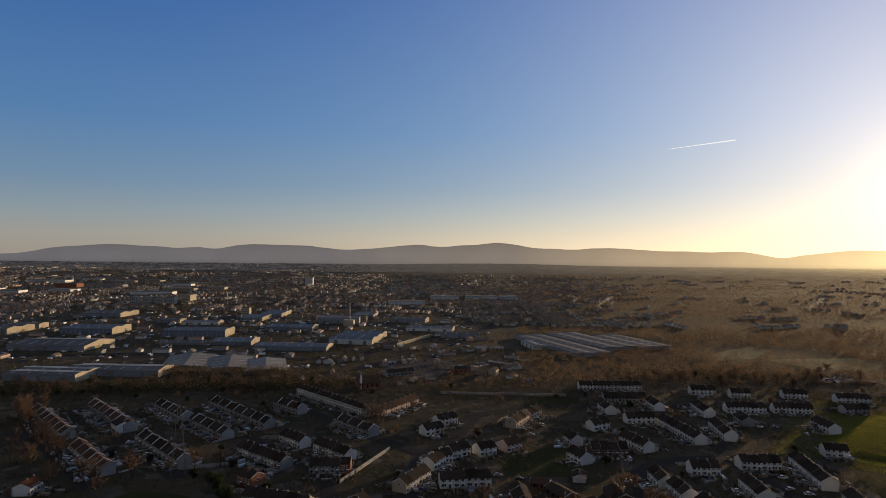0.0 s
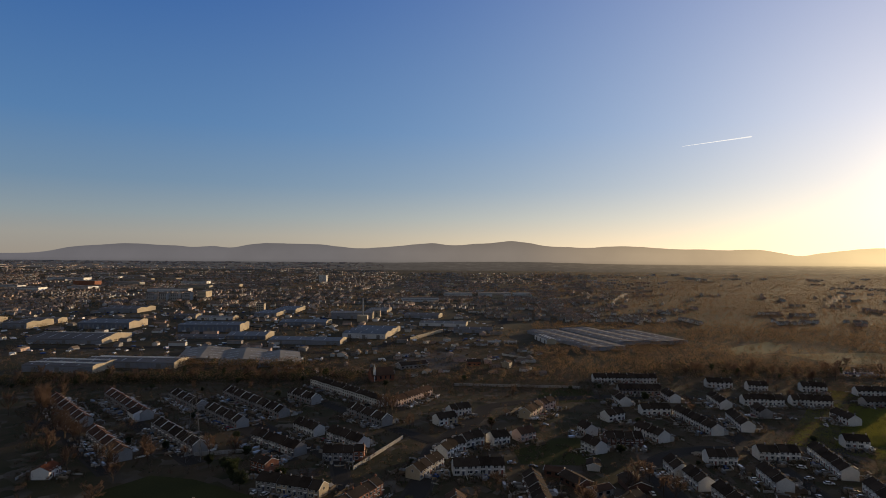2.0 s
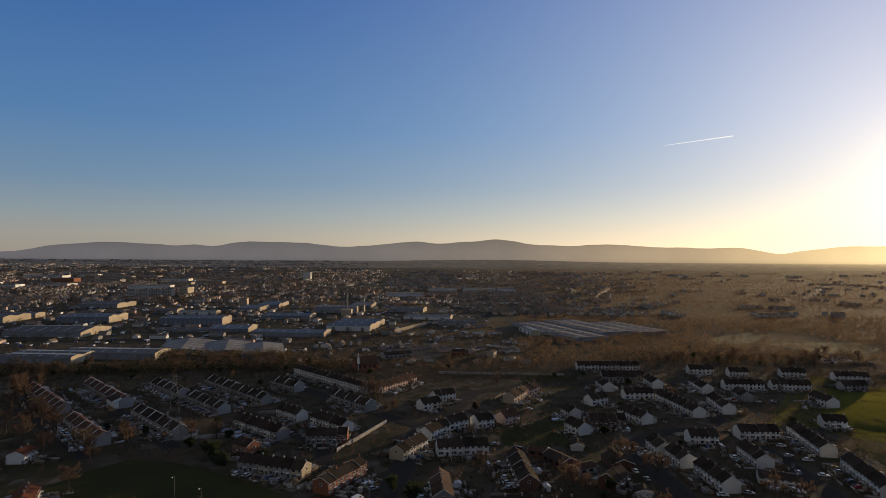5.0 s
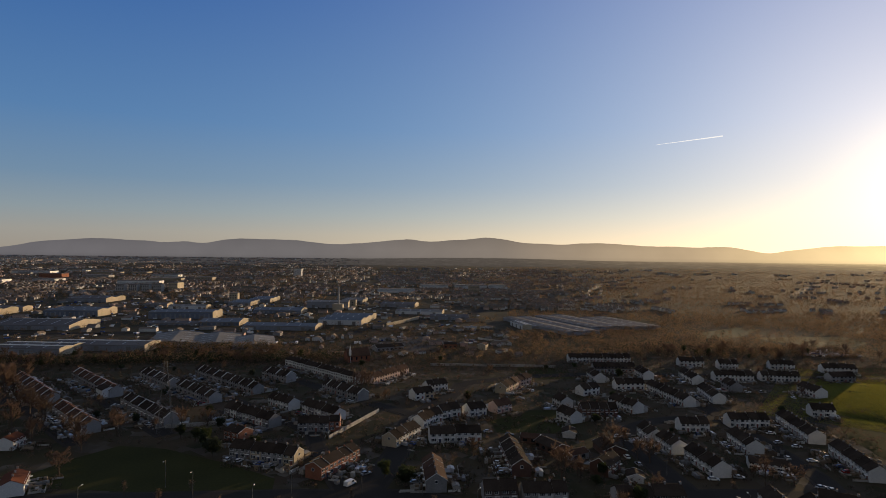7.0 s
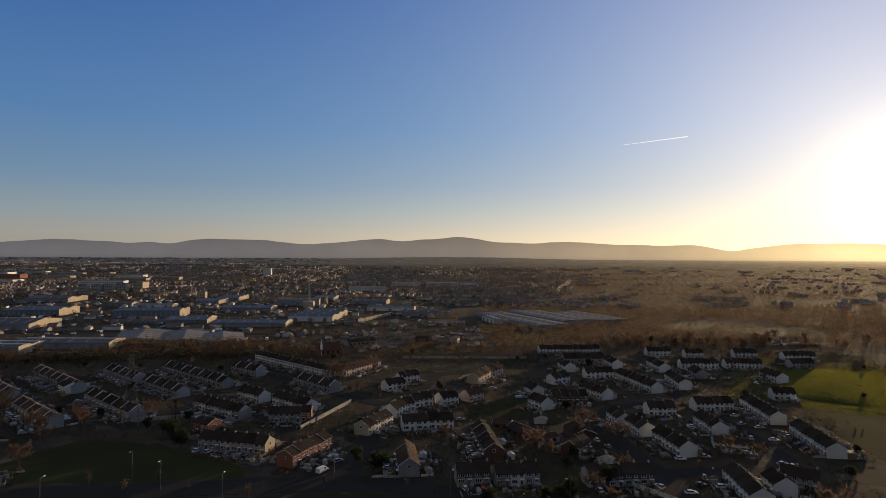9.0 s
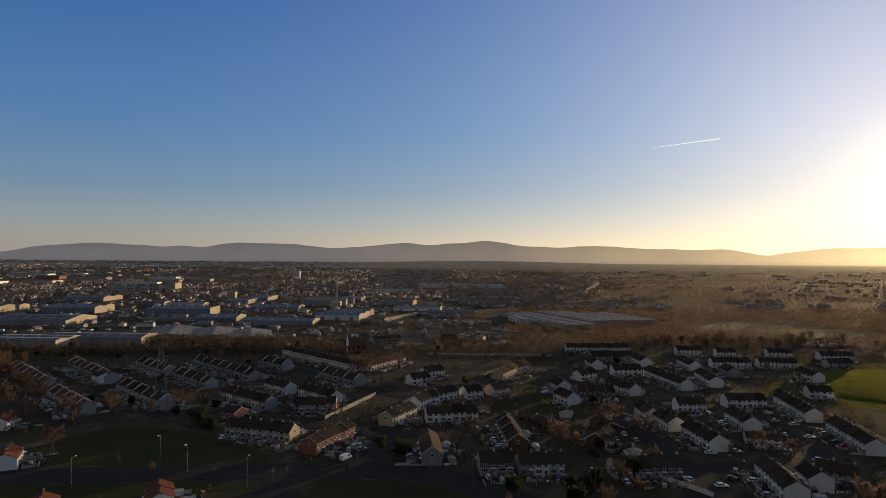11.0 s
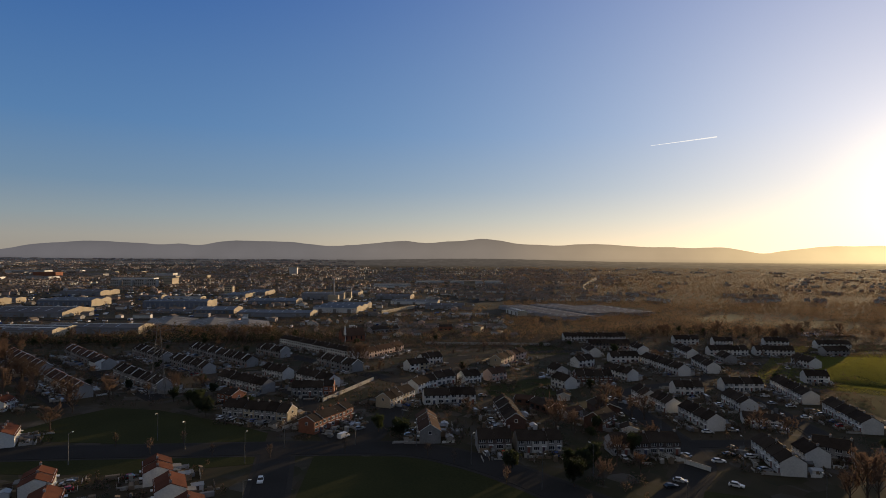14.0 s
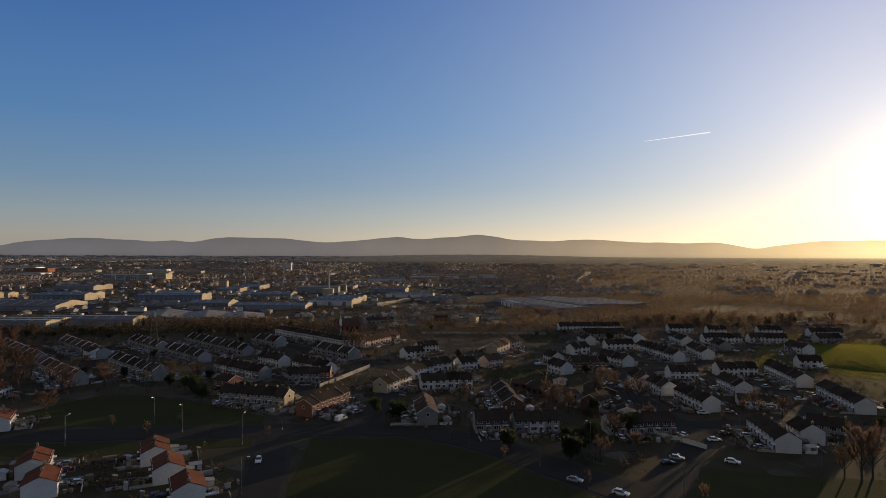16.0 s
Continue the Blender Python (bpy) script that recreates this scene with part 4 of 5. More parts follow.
# ---- sunlit bank ----
def bank(x, y, ang, length, wide, high):
    b = Build()
    n, m = 40, 14
    for j in range(m + 1):
        for i in range(n + 1):
            u, v = i / n, j / m
            hgt = high * math.sin(math.pi * u) ** 0.5 * math.sin(math.pi * v) ** 0.8 + 0.25 * noise.noise((u * 9, v * 5, 3))
            b.v.append(((u - 0.5) * length, (v - 0.5) * wide, -0.2 if i in (0, n) or j in (0, m) else max(0.0, hgt)))
    b.f = [(j * (n + 1) + i, j * (n + 1) + i + 1, (j + 1) * (n + 1) + i + 1, (j + 1) * (n + 1) + i) for j in range(m) for i in range(n)]
    b.mi = [0] * len(b.f)
    ob = part("grass", b, M["grass"], smooth=True)
    place(ob, K * x, K * y, ang)
    FOOT.append((K * x, K * y, wide * 0.7))
    return tagged(ob, "grassy bank catching the low sun", "bank", kind="structure")


bank(235, 330, 55, 110, 50, 2)
blades = Build()
br = random.Random(31)
for _ in range(170000):
    u, v = br.uniform(-0.5, 0.5), br.uniform(-0.5, 0.5)
    if br.random() < 0.45:        # thinner growth over the rest of the slope
        u, v = u * 1.3 + 0.05, v * 1.7
    p = pose(K * 235, K * 330, 0, 0, 0, 55) @ Vector((u * 130, v * 62, 0))
    hgt = 2 * max(0.0, math.sin(math.pi * min(1, max(0, u * 130 / 110 + 0.5)))) ** 0.5 * max(0.0, math.sin(math.pi * min(1, max(0, v * 62 / 50 + 0.5)))) ** 0.8
    a = br.random() * 3.14
    e = Vector((math.cos(a), math.sin(a), 0)) * br.uniform(0.12, 0.3)
    h = br.uniform(0.1, 0.26)
    lean = Vector((br.gauss(0, 0.1), br.gauss(0, 0.1), h))
    q = p + Vector((0, 0, hgt + 0.02))
    blades.add([q - e, q + e, q + lean * 1.3], [(0, 1, 2)])
tagged(part("long_grass", blades, M["blade"]), "rough green grass lit from behind by the sun", "grass", kind="stuff")


# ---- walls, fences, sheds in the gardens ----
def garden_wall(w, h, mat, name, label, cat):
    ob = new(name)
    part("panel", Build().box(-w / 2 + 0.07, w / 2, -0.05, 0.05, 0.02, h), M[mat], ob)
    part("post", Build().box(-w / 2 - 0.07, -w / 2 + 0.07, -0.08, 0.08, 0, h + 0.08), M[mat], ob)
    return tagged(ob, label, cat, "garden boundaries")


def lone_wall(x0, y0, x1, y1, h, mat, label):
    x0, y0, x1, y1 = (K * v for v in (x0, y0, x1, y1))
    L = math.hypot(x1 - x0, y1 - y0)
    ob = new("boundary_wall")
    part("wall", Build().box(-L / 2, L / 2, -0.12, 0.12, 0, h), M[mat], ob)
    part("coping", Build().box(-L / 2, L / 2, -0.18, 0.18, h, h + 0.1), M["block"], ob)
    for k in range(int(L / 4) + 1):
        part("pier", Build().box(-L / 2 + 4 * k - 0.2, -L / 2 + 4 * k + 0.2, -0.22, 0.22, 0, h + 0.18), M[mat], ob)
    place(ob, (x0 + x1) / 2, (y0 + y1) / 2, math.degrees(math.atan2(y1 - y0, x1 - x0)))
    return tagged(ob, label, "wall", "garden boundaries")


lone_wall(-50, 250, -34, 294, 1.7, "block", "long block wall lit by the low sun")
lone_wall(-12, 415, 75, 413, 1.8, "block", "long grey block wall beside waste ground")
lone_wall(-65, 626, -34, 699, 4.0, "render_cream", "long sunlit retaining wall beside the road")
lone_wall(28, 543, 51, 523, 1.8, "render_white", "pale wall along the edge of waste ground")
lone_wall(-125, 262, -98, 270, 1.8, "block", "grey block garden wall at the terrace end")
lone_wall(-70, 270, -45, 262, 1.8, "block", "grey block garden wall at the terrace end")
lone_wall(68, 186, 78, 172, 1.5, "render_white", "white garden wall running down to the road")

fence_a = garden_wall(5.55, 1.7, "timber", "garden_fence", "weathered timber panel fence behind a house", "fence")
fence_b = garden_wall(5.55, 1.4, "block", "garden_wall", "grey concrete block garden wall", "wall")
first = {}


def use(ob, x, y, ang, sx=1.0, sy=1.0, sz=1.0, z=0.0):
    """The first use moves the model itself, later ones copy it."""
    if ob.name not in first:
        first[ob.name] = True
        return place(ob, x, y, ang, z, sx, sy, sz)
    return another(ob, x, y, ang, z, sx, sy, sz)


def shed_model(mat, roof, label):
    ob = new("garden_shed")
    part("wall", Build().prism([(-1.2, 0), (1.2, 0), (1.2, 1.9), (0, 2.4), (-1.2, 1.9)], -1.6, 1.6), M[mat], ob)
    r = Build()
    for s in (-1, 1):
        o = [(0, 2.42), (s * 1.45, 1.82), (s * 1.45, 1.9), (0, 2.5)]
        r.prism(o if s > 0 else o[::-1], -1.75, 1.75)
    part("roof", r, M[roof], ob)
    part("door", Build().box(-0.45, 0.45, -1.24, -1.18, 0.05, 1.8), M["timber"], ob)
    return tagged(ob, label, "shed", "garden sheds")


SHEDS = [shed_model("timber", "felt", "small timber garden shed with felt roof"), shed_model("block", "sheet", "small block shed with a sheet roof"), shed_model("clad_white", "rooflight", "pale metal garden shed with a light roof")]


# ---- cars ----
def car_model(paint, label, van=False):
    ob = new("van" if van else "car")
    L, w = (5.2, 0.98) if van else (4.3, 0.88)
    if van:
        side = [(-L / 2, 0.35), (L / 2, 0.35), (L / 2, 0.95), (L / 2 - 0.75, 1.15), (L / 2 - 1.35, 2.0), (-L / 2 + 0.1, 2.1), (-L / 2, 1.9)]
    else:
        side = [(-L / 2, 0.32), (L / 2, 0.32), (L / 2 + 0.05, 0.6), (L / 2 - 0.1, 0.78), (0.95, 0.92), (-L / 2 + 0.35, 0.95), (-L / 2, 0.85)]
    b = Build()
    k = len(side)
    b.add([(x, s * (w if z < 0.7 else w - 0.06), z) for s in (-1, 1) for x, z in side],
          [tuple(range(k)), tuple(reversed(range(k, 2 * k)))] + [((i + 1) % k, i, k + i, k + (i + 1) % k) for i in range(k)])
    part("body", b, M[paint], ob)
    if van:
        part("windscreen", Build().add([(L / 2 - 0.73, -0.8, 1.17), (L / 2 - 0.73, 0.8, 1.17), (L / 2 - 1.3, 0.72, 1.96), (L / 2 - 1.3, -0.72, 1.96), (L / 2 - 0.8, 0, 1.1)],
                                       [(0, 1, 2, 3), (0, 4, 1)]), M["glass"], ob)
        for s in (-1, 1):
            part("side_window", Build().box(0.2, 1.2, *sorted((s * 0.9, s * 0.99)), 1.25, 1.8), M["glass"], ob)
    else:
        g0 = [(1.0, 0.9), (-1.85, 0.93), (-1.35, 1.38), (0.2, 1.4)]
        b = Build()
        b.add([(x, s * (w - 0.08 if z < 1 else w - 0.24), z) for s in (-1, 1) for x, z in g0],
              [(0, 3, 2, 1), (4, 5, 6, 7), (0, 4, 7, 3), (1, 2, 6, 5), (2, 3, 7, 6)])
        part("glasshouse", b, M["glass"], ob)
        part("roof", Build().add([(x, s * y, z) for s in (-1, 1) for x, y, z in ((0.25, 0.66, 1.4), (-1.4, 0.66, 1.38), (-1.3, 0.6, 1.46), (0.1, 0.6, 1.47))],
                                 [(3, 7, 6, 2), (0, 3, 2, 1), (4, 5, 6, 7), (0, 4, 7, 3), (1, 2, 6, 5)]), M[paint], ob)
    for x in (-L / 2 + 0.8, L / 2 - 0.8):
        for s in (-1, 1):
            part("wheel", Build().tube((x, s * (w - 0.2), 0.32), (x, s * (w + 0.01), 0.32), 0.32, 0.3, 12), M["rubber"], ob)
    return tagged(ob, label, "van" if van else "car", "parked vehicles")


CARS = [car_model("car_" + c, c + " hatchback car parked on the estate") for c in ("white", "silver", "black", "red", "blue")]
VAN = car_model("car_white", "white delivery van parked at the kerb", van=True)
for x, y, a in ((-33, 201, 60), (190, 292, 10)):
    use(VAN, K * x, K * y, a, z=0.16 if x < 0 else 0)
for k, x, y, a in ((0, -49, 162, -78), (1, -29, 211, 40), (0, 80, 161, -35), (1, 34, 148, -30), (0, 43, 140, -35), (1, 66, 164, -20), (2, 62, 160, 10), (1, 76, 185, 120),
                   (0, 84, 180, 0), (2, 90, 186, 0), (0, -21, 262, 80), (1, 18, 262, 5), (2, 27, 258, 0), (1, 72, 224, 95), (0, 70, 232, 95),
                   (0, 144, 265, -10), (1, 140, 252, 15), (1, 133, 233, 80), (0, 145, 247, -5), (0, 141, 230, -10), (1, 128, 204, 15), (0, 130, 202, 80), (0, 94, 210, -5), (1, 104, 212, -10), (0, 74, 258, 15), (0, 193, 332, 80), (1, 182, 344, -5), (0, 173, 344, -10), (1, 163, 289, 15), (0, 49, 341, 80), (1, 40, 322, -5)):
    use(CARS[k], K * x, K * y, a, z=0.0)

# front gardens, back gardens, cars and sheds along the rows
for x, y, ang, length, n in ROWS_BUILT:
    a = radians(ang)
    fx, fy = math.sin(a), -math.cos(a)         # to the front
    ux, uy = math.cos(a), math.sin(a)
    for k in range(n):
        o = (k - (n - 1) / 2) * length / n
        hx, hy = x + ux * o, y + uy * o
        if rnd.random() < 0.42:
            use(fence_a if rnd.random() < 0.5 else fence_b, hx - fx * (9.5 + rnd.random() * 3), hy - fy * (9.5 + rnd.random() * 3), ang + 180)
        if rnd.random() < 0.55:
            use(fence_b, hx + ux * 2.8 + fx * 6.6, hy + uy * 2.8 + fy * 6.6, ang + 90, 1.0, 1.0, 0.6)
        if rnd.random() < 0.3:
            use(fence_a, hx + ux * 2.8 - fx * 6.6, hy + uy * 2.8 - fy * 6.6, ang + 90)
        if rnd.random() < 0.3:
            use(rnd.choice(SHEDS), hx - fx * 7.3 + ux * 0.8, hy - fy * 7.3 + uy * 0.8, ang + rnd.choice((0, 90)))
        if rnd.random() < 0.34:
            use(rnd.choice((CARS[0], CARS[0], CARS[1], CARS[1], CARS[2], CARS[3], CARS[4])), hx + fx * 7.0 - ux * 0.6, hy + fy * 7.0 - uy * 0.6, ang + 90 + rnd.uniform(-8, 8))


# ---- street lamps and pylons ----
def lamp_model():
    ob = new("street_lamp")
    part("pole", Build().tube((0, 0, 0), (0, 0, 9.9), 0.13, 0.07, 8), M["steel"], ob)
    part("arm", Build().tube((0, 0, 9.85), (1.5, 0, 10.1), 0.05, 0.04, 6), M["steel"], ob)
    part("lantern", Build().prism([(-0.16, 10.02), (0.16, 10.02), (0.12, 10.18), (-0.12, 10.18)], 1.3, 2.05), M["trim"], ob)
    part("base", Build().tube((0, 0, 0), (0, 0, 1.2), 0.17, 0.16, 8), M["steel"], ob)
    return tagged(ob, "tall grey steel street lamp beside the road", "street lamp", "street lamps")


LAMP = lamp_model()
for x, y, a in ((-109, 174, 80), (-94, 197, -90), (-81, 188, -90), (-58, 176, 90), (-50, 190, -80), (-28, 194, 90), (9, 176, 60), (27, 158, 50), (58, 140, 120), (94, 145, 90), (-46, 139, 10), (89, 175, 90), (43, 168, 120), (-8, 193, -90), (-15, 230, 180), (79, 214, 180)):
    use(LAMP, K * x, K * y, a)


def pylon_model():
    ob = new("pylon")
    H = 34.0
    half = lambda z: 3.4 * (1 - z / H) ** 1.15 + 0.55 * min(1, z / 20)
    levels = [0, 5, 10, 14.5, 18.5, 22, 25, 28, 31, 34]
    for sx in (-1, 1):
        for sy in (-1, 1):
            part("leg", Build().pipe([(sx * half(z), sy * half(z), z) for z in levels], 0.12), M["steel"], ob)
    for f in range(4):
        for s in (-1, 1):
            zig = [Matrix.Rotation(f * math.pi / 2, 3, "Z") @ Vector((s * (-1) ** k * half(z), -half(z), z)) for k, z in enumerate(levels)]
            part("lattice", Build().pipe(zig, 0.05), M["steel"], ob)
    for z, r in ((20, 6.5), (25.5, 5.5), (31, 4.5)):
        for s in (-1, 1):
            b = Build()
            for yy in (-1, 1):
                b.tube((s * half(z), yy * half(z), z), (s * r, 0, z + 0.6), 0.09, 0.07, 4).tube((s * half(z + 2), yy * half(z + 2), z + 2), (s * r, 0, z + 0.6), 0.07, 0.06, 4)
            arm = part("crossarm", b, M["steel"], ob)
            part("insulator", Build().tube((s * r, 0, z + 0.5), (s * r, 0, z - 1.2), 0.12, 0.12, 6), M["glass"], arm)
    return tagged(ob, "grey lattice steel electricity pylon", "pylon", "pylons")


PYLON = pylon_model()
for x, y, a, s in ((-123, 257, 20, 1), (-400, 470, 30, 1), (-700, 900, 30, 0.9), (-560, 950, 30, 0.9), (-620, 820, 30, 0.9), (-420, 1010, 30, 0.9), (60, 860, 30, 0.8)):
    use(PYLON, K * x, K * y, a, s, s, s)


# ---- trees ----
def bare_tree(seed, high, spread, twigs, leaf, label, twig_w=0.036):
    r = random.Random(seed)
    ob = new("tree")
    t = Build()
    t.tube((0, 0, 0), (0.1, 0, high * 0.35), 0.03 * high, 0.022 * high, 7)
    boughs = []
    for k in range(11):
        a = k * 2.4 + r.random()
        z0 = high * (0.22 + 0.055 * k * r.uniform(0.8, 1.1))
        ln = spread * r.uniform(0.5, 1.0) * (1 - 0.04 * k)
        mid = Vector((math.cos(a) * ln * 0.5, math.sin(a) * ln * 0.5, z0 + ln * 0.5))
        tip = Vector((math.cos(a + 0.2) * ln, math.sin(a + 0.2) * ln, min(high * 0.97, z0 + ln * r.uniform(0.8, 1.4))))
        t.tube((0.05, 0, z0 * 0.9), mid, 0.012 * high, 0.008 * high, 5).tube(mid, tip, 0.008 * high, 0.002 * high, 4)
        for _ in range(6):
            p = mid.lerp(tip, r.uniform(-0.3, 1.0))
            d = (tip - Vector((0, 0, z0 * 0.7))).normalized() + Vector((r.gauss(0, 0.6), r.gauss(0, 0.6), r.gauss(0.3, 0.4)))
            q = p + d.normalized() * spread * r.uniform(0.2, 0.5)
            t.tube(p, q, 0.004 * high, 0.001 * high, 3)
            boughs.append((p, q))
    t.tube((0.1, 0, high * 0.35), (0, 0.1, high * 0.95), 0.02 * high, 0.003 * high, 6)
    boughs += [(Vector((0, 0, high * 0.55)), Vector((r.gauss(0, 0.6), r.gauss(0, 0.6), high * r.uniform(0.85, 1.02)))) for _ in range(6)]
    part("trunk", t, M["bark"], ob)
    c = Build()
    for _ in range(twigs):
        p, e1 = boughs[r.randrange(len(boughs))]
        q = p.lerp(e1, r.uniform(0.1, 1.05))
        d = (e1 - p).normalized() + Vector((r.gauss(0, 0.7), r.gauss(0, 0.7), r.gauss(0.15, 0.6)))
        if leaf:
            q = q + Vector((r.gauss(0, 0.35), r.gauss(0, 0.35), r.gauss(0, 0.35)))
        e = d.normalized() * r.uniform(0.35, 1.0) * (0.4 if leaf else 0.1 * high)
        s = e.orthogonal().normalized() * (twig_w if not leaf else 0.26) * r.uniform(0.6, 1.4)
        c.add([q - s * 1.25, q + s * 1.25, q + e], [(0, 1, 2)])
    part("crown", c, M["leaf" if leaf else "twig"], ob)
    return tagged(ob, label, "tree", "trees of the suburb")


TREES = [bare_tree(1, 11, 5.2, 4000, False, "bare brown winter tree with fine twigs"), bare_tree(2, 8, 4.0, 3000, False, "small bare reddish-brown garden tree"),
         bare_tree(3, 13, 5.0, 4600, False, "tall bare winter tree with upswept limbs"), bare_tree(4, 5, 2.4, 1600, True, "dark evergreen garden bush"),
         bare_tree(5, 8, 2.8, 2200, True, "dark evergreen tree with dense foliage"),
         bare_tree(6, 5.5, 1.5, 800, False, "slim bare young street tree", 0.018)]


CELLS = {}
for spot in FOOT:
    reach = spot[2] + 8
    for i in range(int((spot[0] - reach) // 40), int((spot[0] + reach) // 40) + 1):
        for j in range(int((spot[1] - reach) // 40), int((spot[1] + reach) // 40) + 1):
            CELLS.setdefault((i, j), []).append(spot)
ROAD_CELLS = {}
for line, w in ROADS:
    for p in line[::3]:
        for i in (-1, 0, 1):
            for j in (-1, 0, 1):
                ROAD_CELLS.setdefault((int(p.x // 40) + i, int(p.y // 40) + j), []).append((p.x, p.y, w * 0.5 + 2))


def free(x, y, gap=0.0):
    cell = (int(x // 40), int(y // 40))
    if any((x - a) ** 2 + (y - b) ** 2 < r * r for a, b, r in ROAD_CELLS.get(cell, ())):
        return False
    return not any((x - a) ** 2 + (y - b) ** 2 < max(0.0, r + gap) ** 2 for a, b, r in CELLS.get(cell, ()))


def tree_at(k, x, y, s=1.0):
    use(TREES[k], x, y, rnd.random() * 360, s * rnd.uniform(0.85, 1.15), s * rnd.uniform(0.85, 1.15), s * rnd.uniform(0.85, 1.2))


for k, x, y, s in ((1, -167, 237, 1.2), (0, -154, 244, 1), (0, -163, 250, 0.9), (1, -150, 240, 1), (2, -248, 334, 1), (2, -236, 320, 1), (0, -215, 300, 1), (1, -205, 290, 1.1), (0, -196, 282, 0.9), (1, -190, 276, 1),
                   (0, -140, 250, 0.9), (1, -128, 258, 0.8), (0, -118, 262, 0.8), (1, -108, 266, 0.9), (2, -48, 330, 1.1), (0, -45, 336, 1), (2, -52, 337, 0.9), (0, 106, 148, 1.1), (0, 111, 151, 1.0), (1, 103, 150, 1.0), (2, -238, 317, 1), (0, -204, 280, 1), (0, -185, 271, 1.1), (1, -143, 230, 1.1), (0, -135, 205, 0.9), (1, -147, 260, 1), (0, 77, 226, 1.0), (1, 74, 231, 1.0), (3, 36, 160, 1.4), (4, 55, 211, 0.8), (1, 44, 161, 0.8), (1, 57, 170, 0.8),
                   (0, 66, 238, 1.1), (1, 72, 243, 1), (1, 62, 232, 0.9), (0, 40, 208, 1), (1, 46, 206, 0.9), (4, 36, 166, 1.0), (3, 40, 168, 1.3), (4, 44, 172, 0.9), (3, 20, 170, 1.2), (3, 60, 186, 1.1),
                   (5, -104, 190, 1), (5, -90, 184, 1), (5, -70, 182, 1), (5, -52, 181, 1), (5, -84, 194, 1), (5, -30, 186, 1), (5, -4, 184, 1), (5, 4, 178, 1), (5, 18, 162, 1), (5, 36, 143, 1), (5, 60, 134, 1),
                   (1, 52, 176, 1), (0, 68, 192, 0.8), (1, 120, 206, 1), (0, 110, 206, 0.8), (4, -95, 232, 0.9), (3, -98, 238, 1.4), (4, -104, 244, 0.8), (3, -90, 226, 1.4), (3, -76, 232, 1.3), (4, -112, 248, 0.9), (3, -22, 208, 1.1), (3, -14, 200, 1.3)):
    tree_at(k, K * x, K * y, s)
# brown trees at the western end of the terraces
for x, y in ((-262, 352), (-255, 340), (-250, 350), (-246, 326), (-222, 291), (-208, 270), (-200, 282), (-266, 374), (-258, 318), (-188, 254), (-270, 362), (-262, 386)):
    tree_at(rnd.choice((0, 0, 2)), K * x, K * y, rnd.uniform(0.85, 1.1))
# belt of wood behind the terraces
for _ in range(95):
    u = rnd.random()
    x, y = -320 + 220 * u + rnd.uniform(-8, 8), 396 + 40 * u + rnd.gauss(0, 9)
    if free(K * x, K * y, -6):
        tree_at(rnd.choice((0, 0, 2, 1, 4, 3)), K * x, K * y, rnd.uniform(0.5, 0.85))
# trees past the eastern edge of view, added to shade the ground
for _ in range(34):
    x, y = rnd.gauss(262, 14), rnd.uniform(150, 300)
    tree_at(rnd.choice((0, 2, 4)), K * x, K * y, rnd.uniform(0.7, 1.0))
# belt beyond the white terraces
for _ in range(40):
    x, y = rnd.uniform(150, 360), rnd.gauss(470, 16)
    if free(K * x, K * y, -2):
        tree_at(rnd.choice((0, 2, 4, 1)), K * x, K * y, rnd.uniform(0.5, 0.9))
# garden trees
count = 0
while count < 68:
    x, y = rnd.uniform(-270, 290), rnd.uniform(175, 440)
    if abs(x) < 0.8 * y and free(K * x, K * y, 1.5) and not (-150 < x < -55 and 176 < y < 240) and not (15 < x < 62 and 258 < y < 305):
        tree_at(rnd.choice((0, 1, 1, 1, 3, 3, 4)), K * x, K * y, rnd.uniform(0.45, 0.85))
        count += 1

# shrubs and hedges of the gardens, past counting
shrubs = Build()
sr = random.Random(23)


def shrub(x, y, r, h, n, green=0.35, fine=1.0):
    for _ in range(n):
        d = Vector((sr.gauss(0, 1), sr.gauss(0, 1), sr.gauss(0, 1))).normalized() * sr.random() ** 0.4
        q = Vector((x + d.x * r, y + d.y * r, h * (0.5 + 0.5 * d.z)))
        u = Vector((sr.gauss(0, 1), sr.gauss(0, 1), sr.gauss(0, 1))).normalized() * sr.uniform(0.14, 0.34) * fine
        v = u.orthogonal().normalized() * sr.uniform(0.08, 0.2) * fine
        shrubs.add([q - u - v * 0.7, q + u - v * 0.7, q + v * 1.3], [(0, 1, 2)], 0 if sr.random() < green else 1)


for x, y, ang, length, n in ROWS_BUILT:
    a = radians(ang)
    fx, fy, ux, uy = math.sin(a), -math.cos(a), math.cos(a), math.sin(a)
    for k in range(n):
        for _ in range(13):
            o = (k - (n - 1) / 2) * length / n + sr.uniform(-2.8, 2.8)
            f = sr.choice((1, -1)) * sr.uniform(5.2, 15.0)
            px, py = x + ux * o + fx * f, y + uy * o + fy * f
            if free(px, py, -1.5):
                shrub(px, py, sr.uniform(0.6, 1.4), sr.uniform(0.9, 2.4), 22, 0.35, 1.15)
for _ in range(4600):        # all over the suburb
    py = K * sr.uniform(180, 430)
    px = py * sr.uniform(-0.8, 0.68)
    if free(px, py, -1.0) and not (-150 < px / K < -55 and 180 < py / K < 240) and not (-40 < px / K < 40 and py / K < 188):
        shrub(px, py, sr.uniform(0.6, 1.6), sr.uniform(0.8, 2.6), 22, 0.35, 1.15)
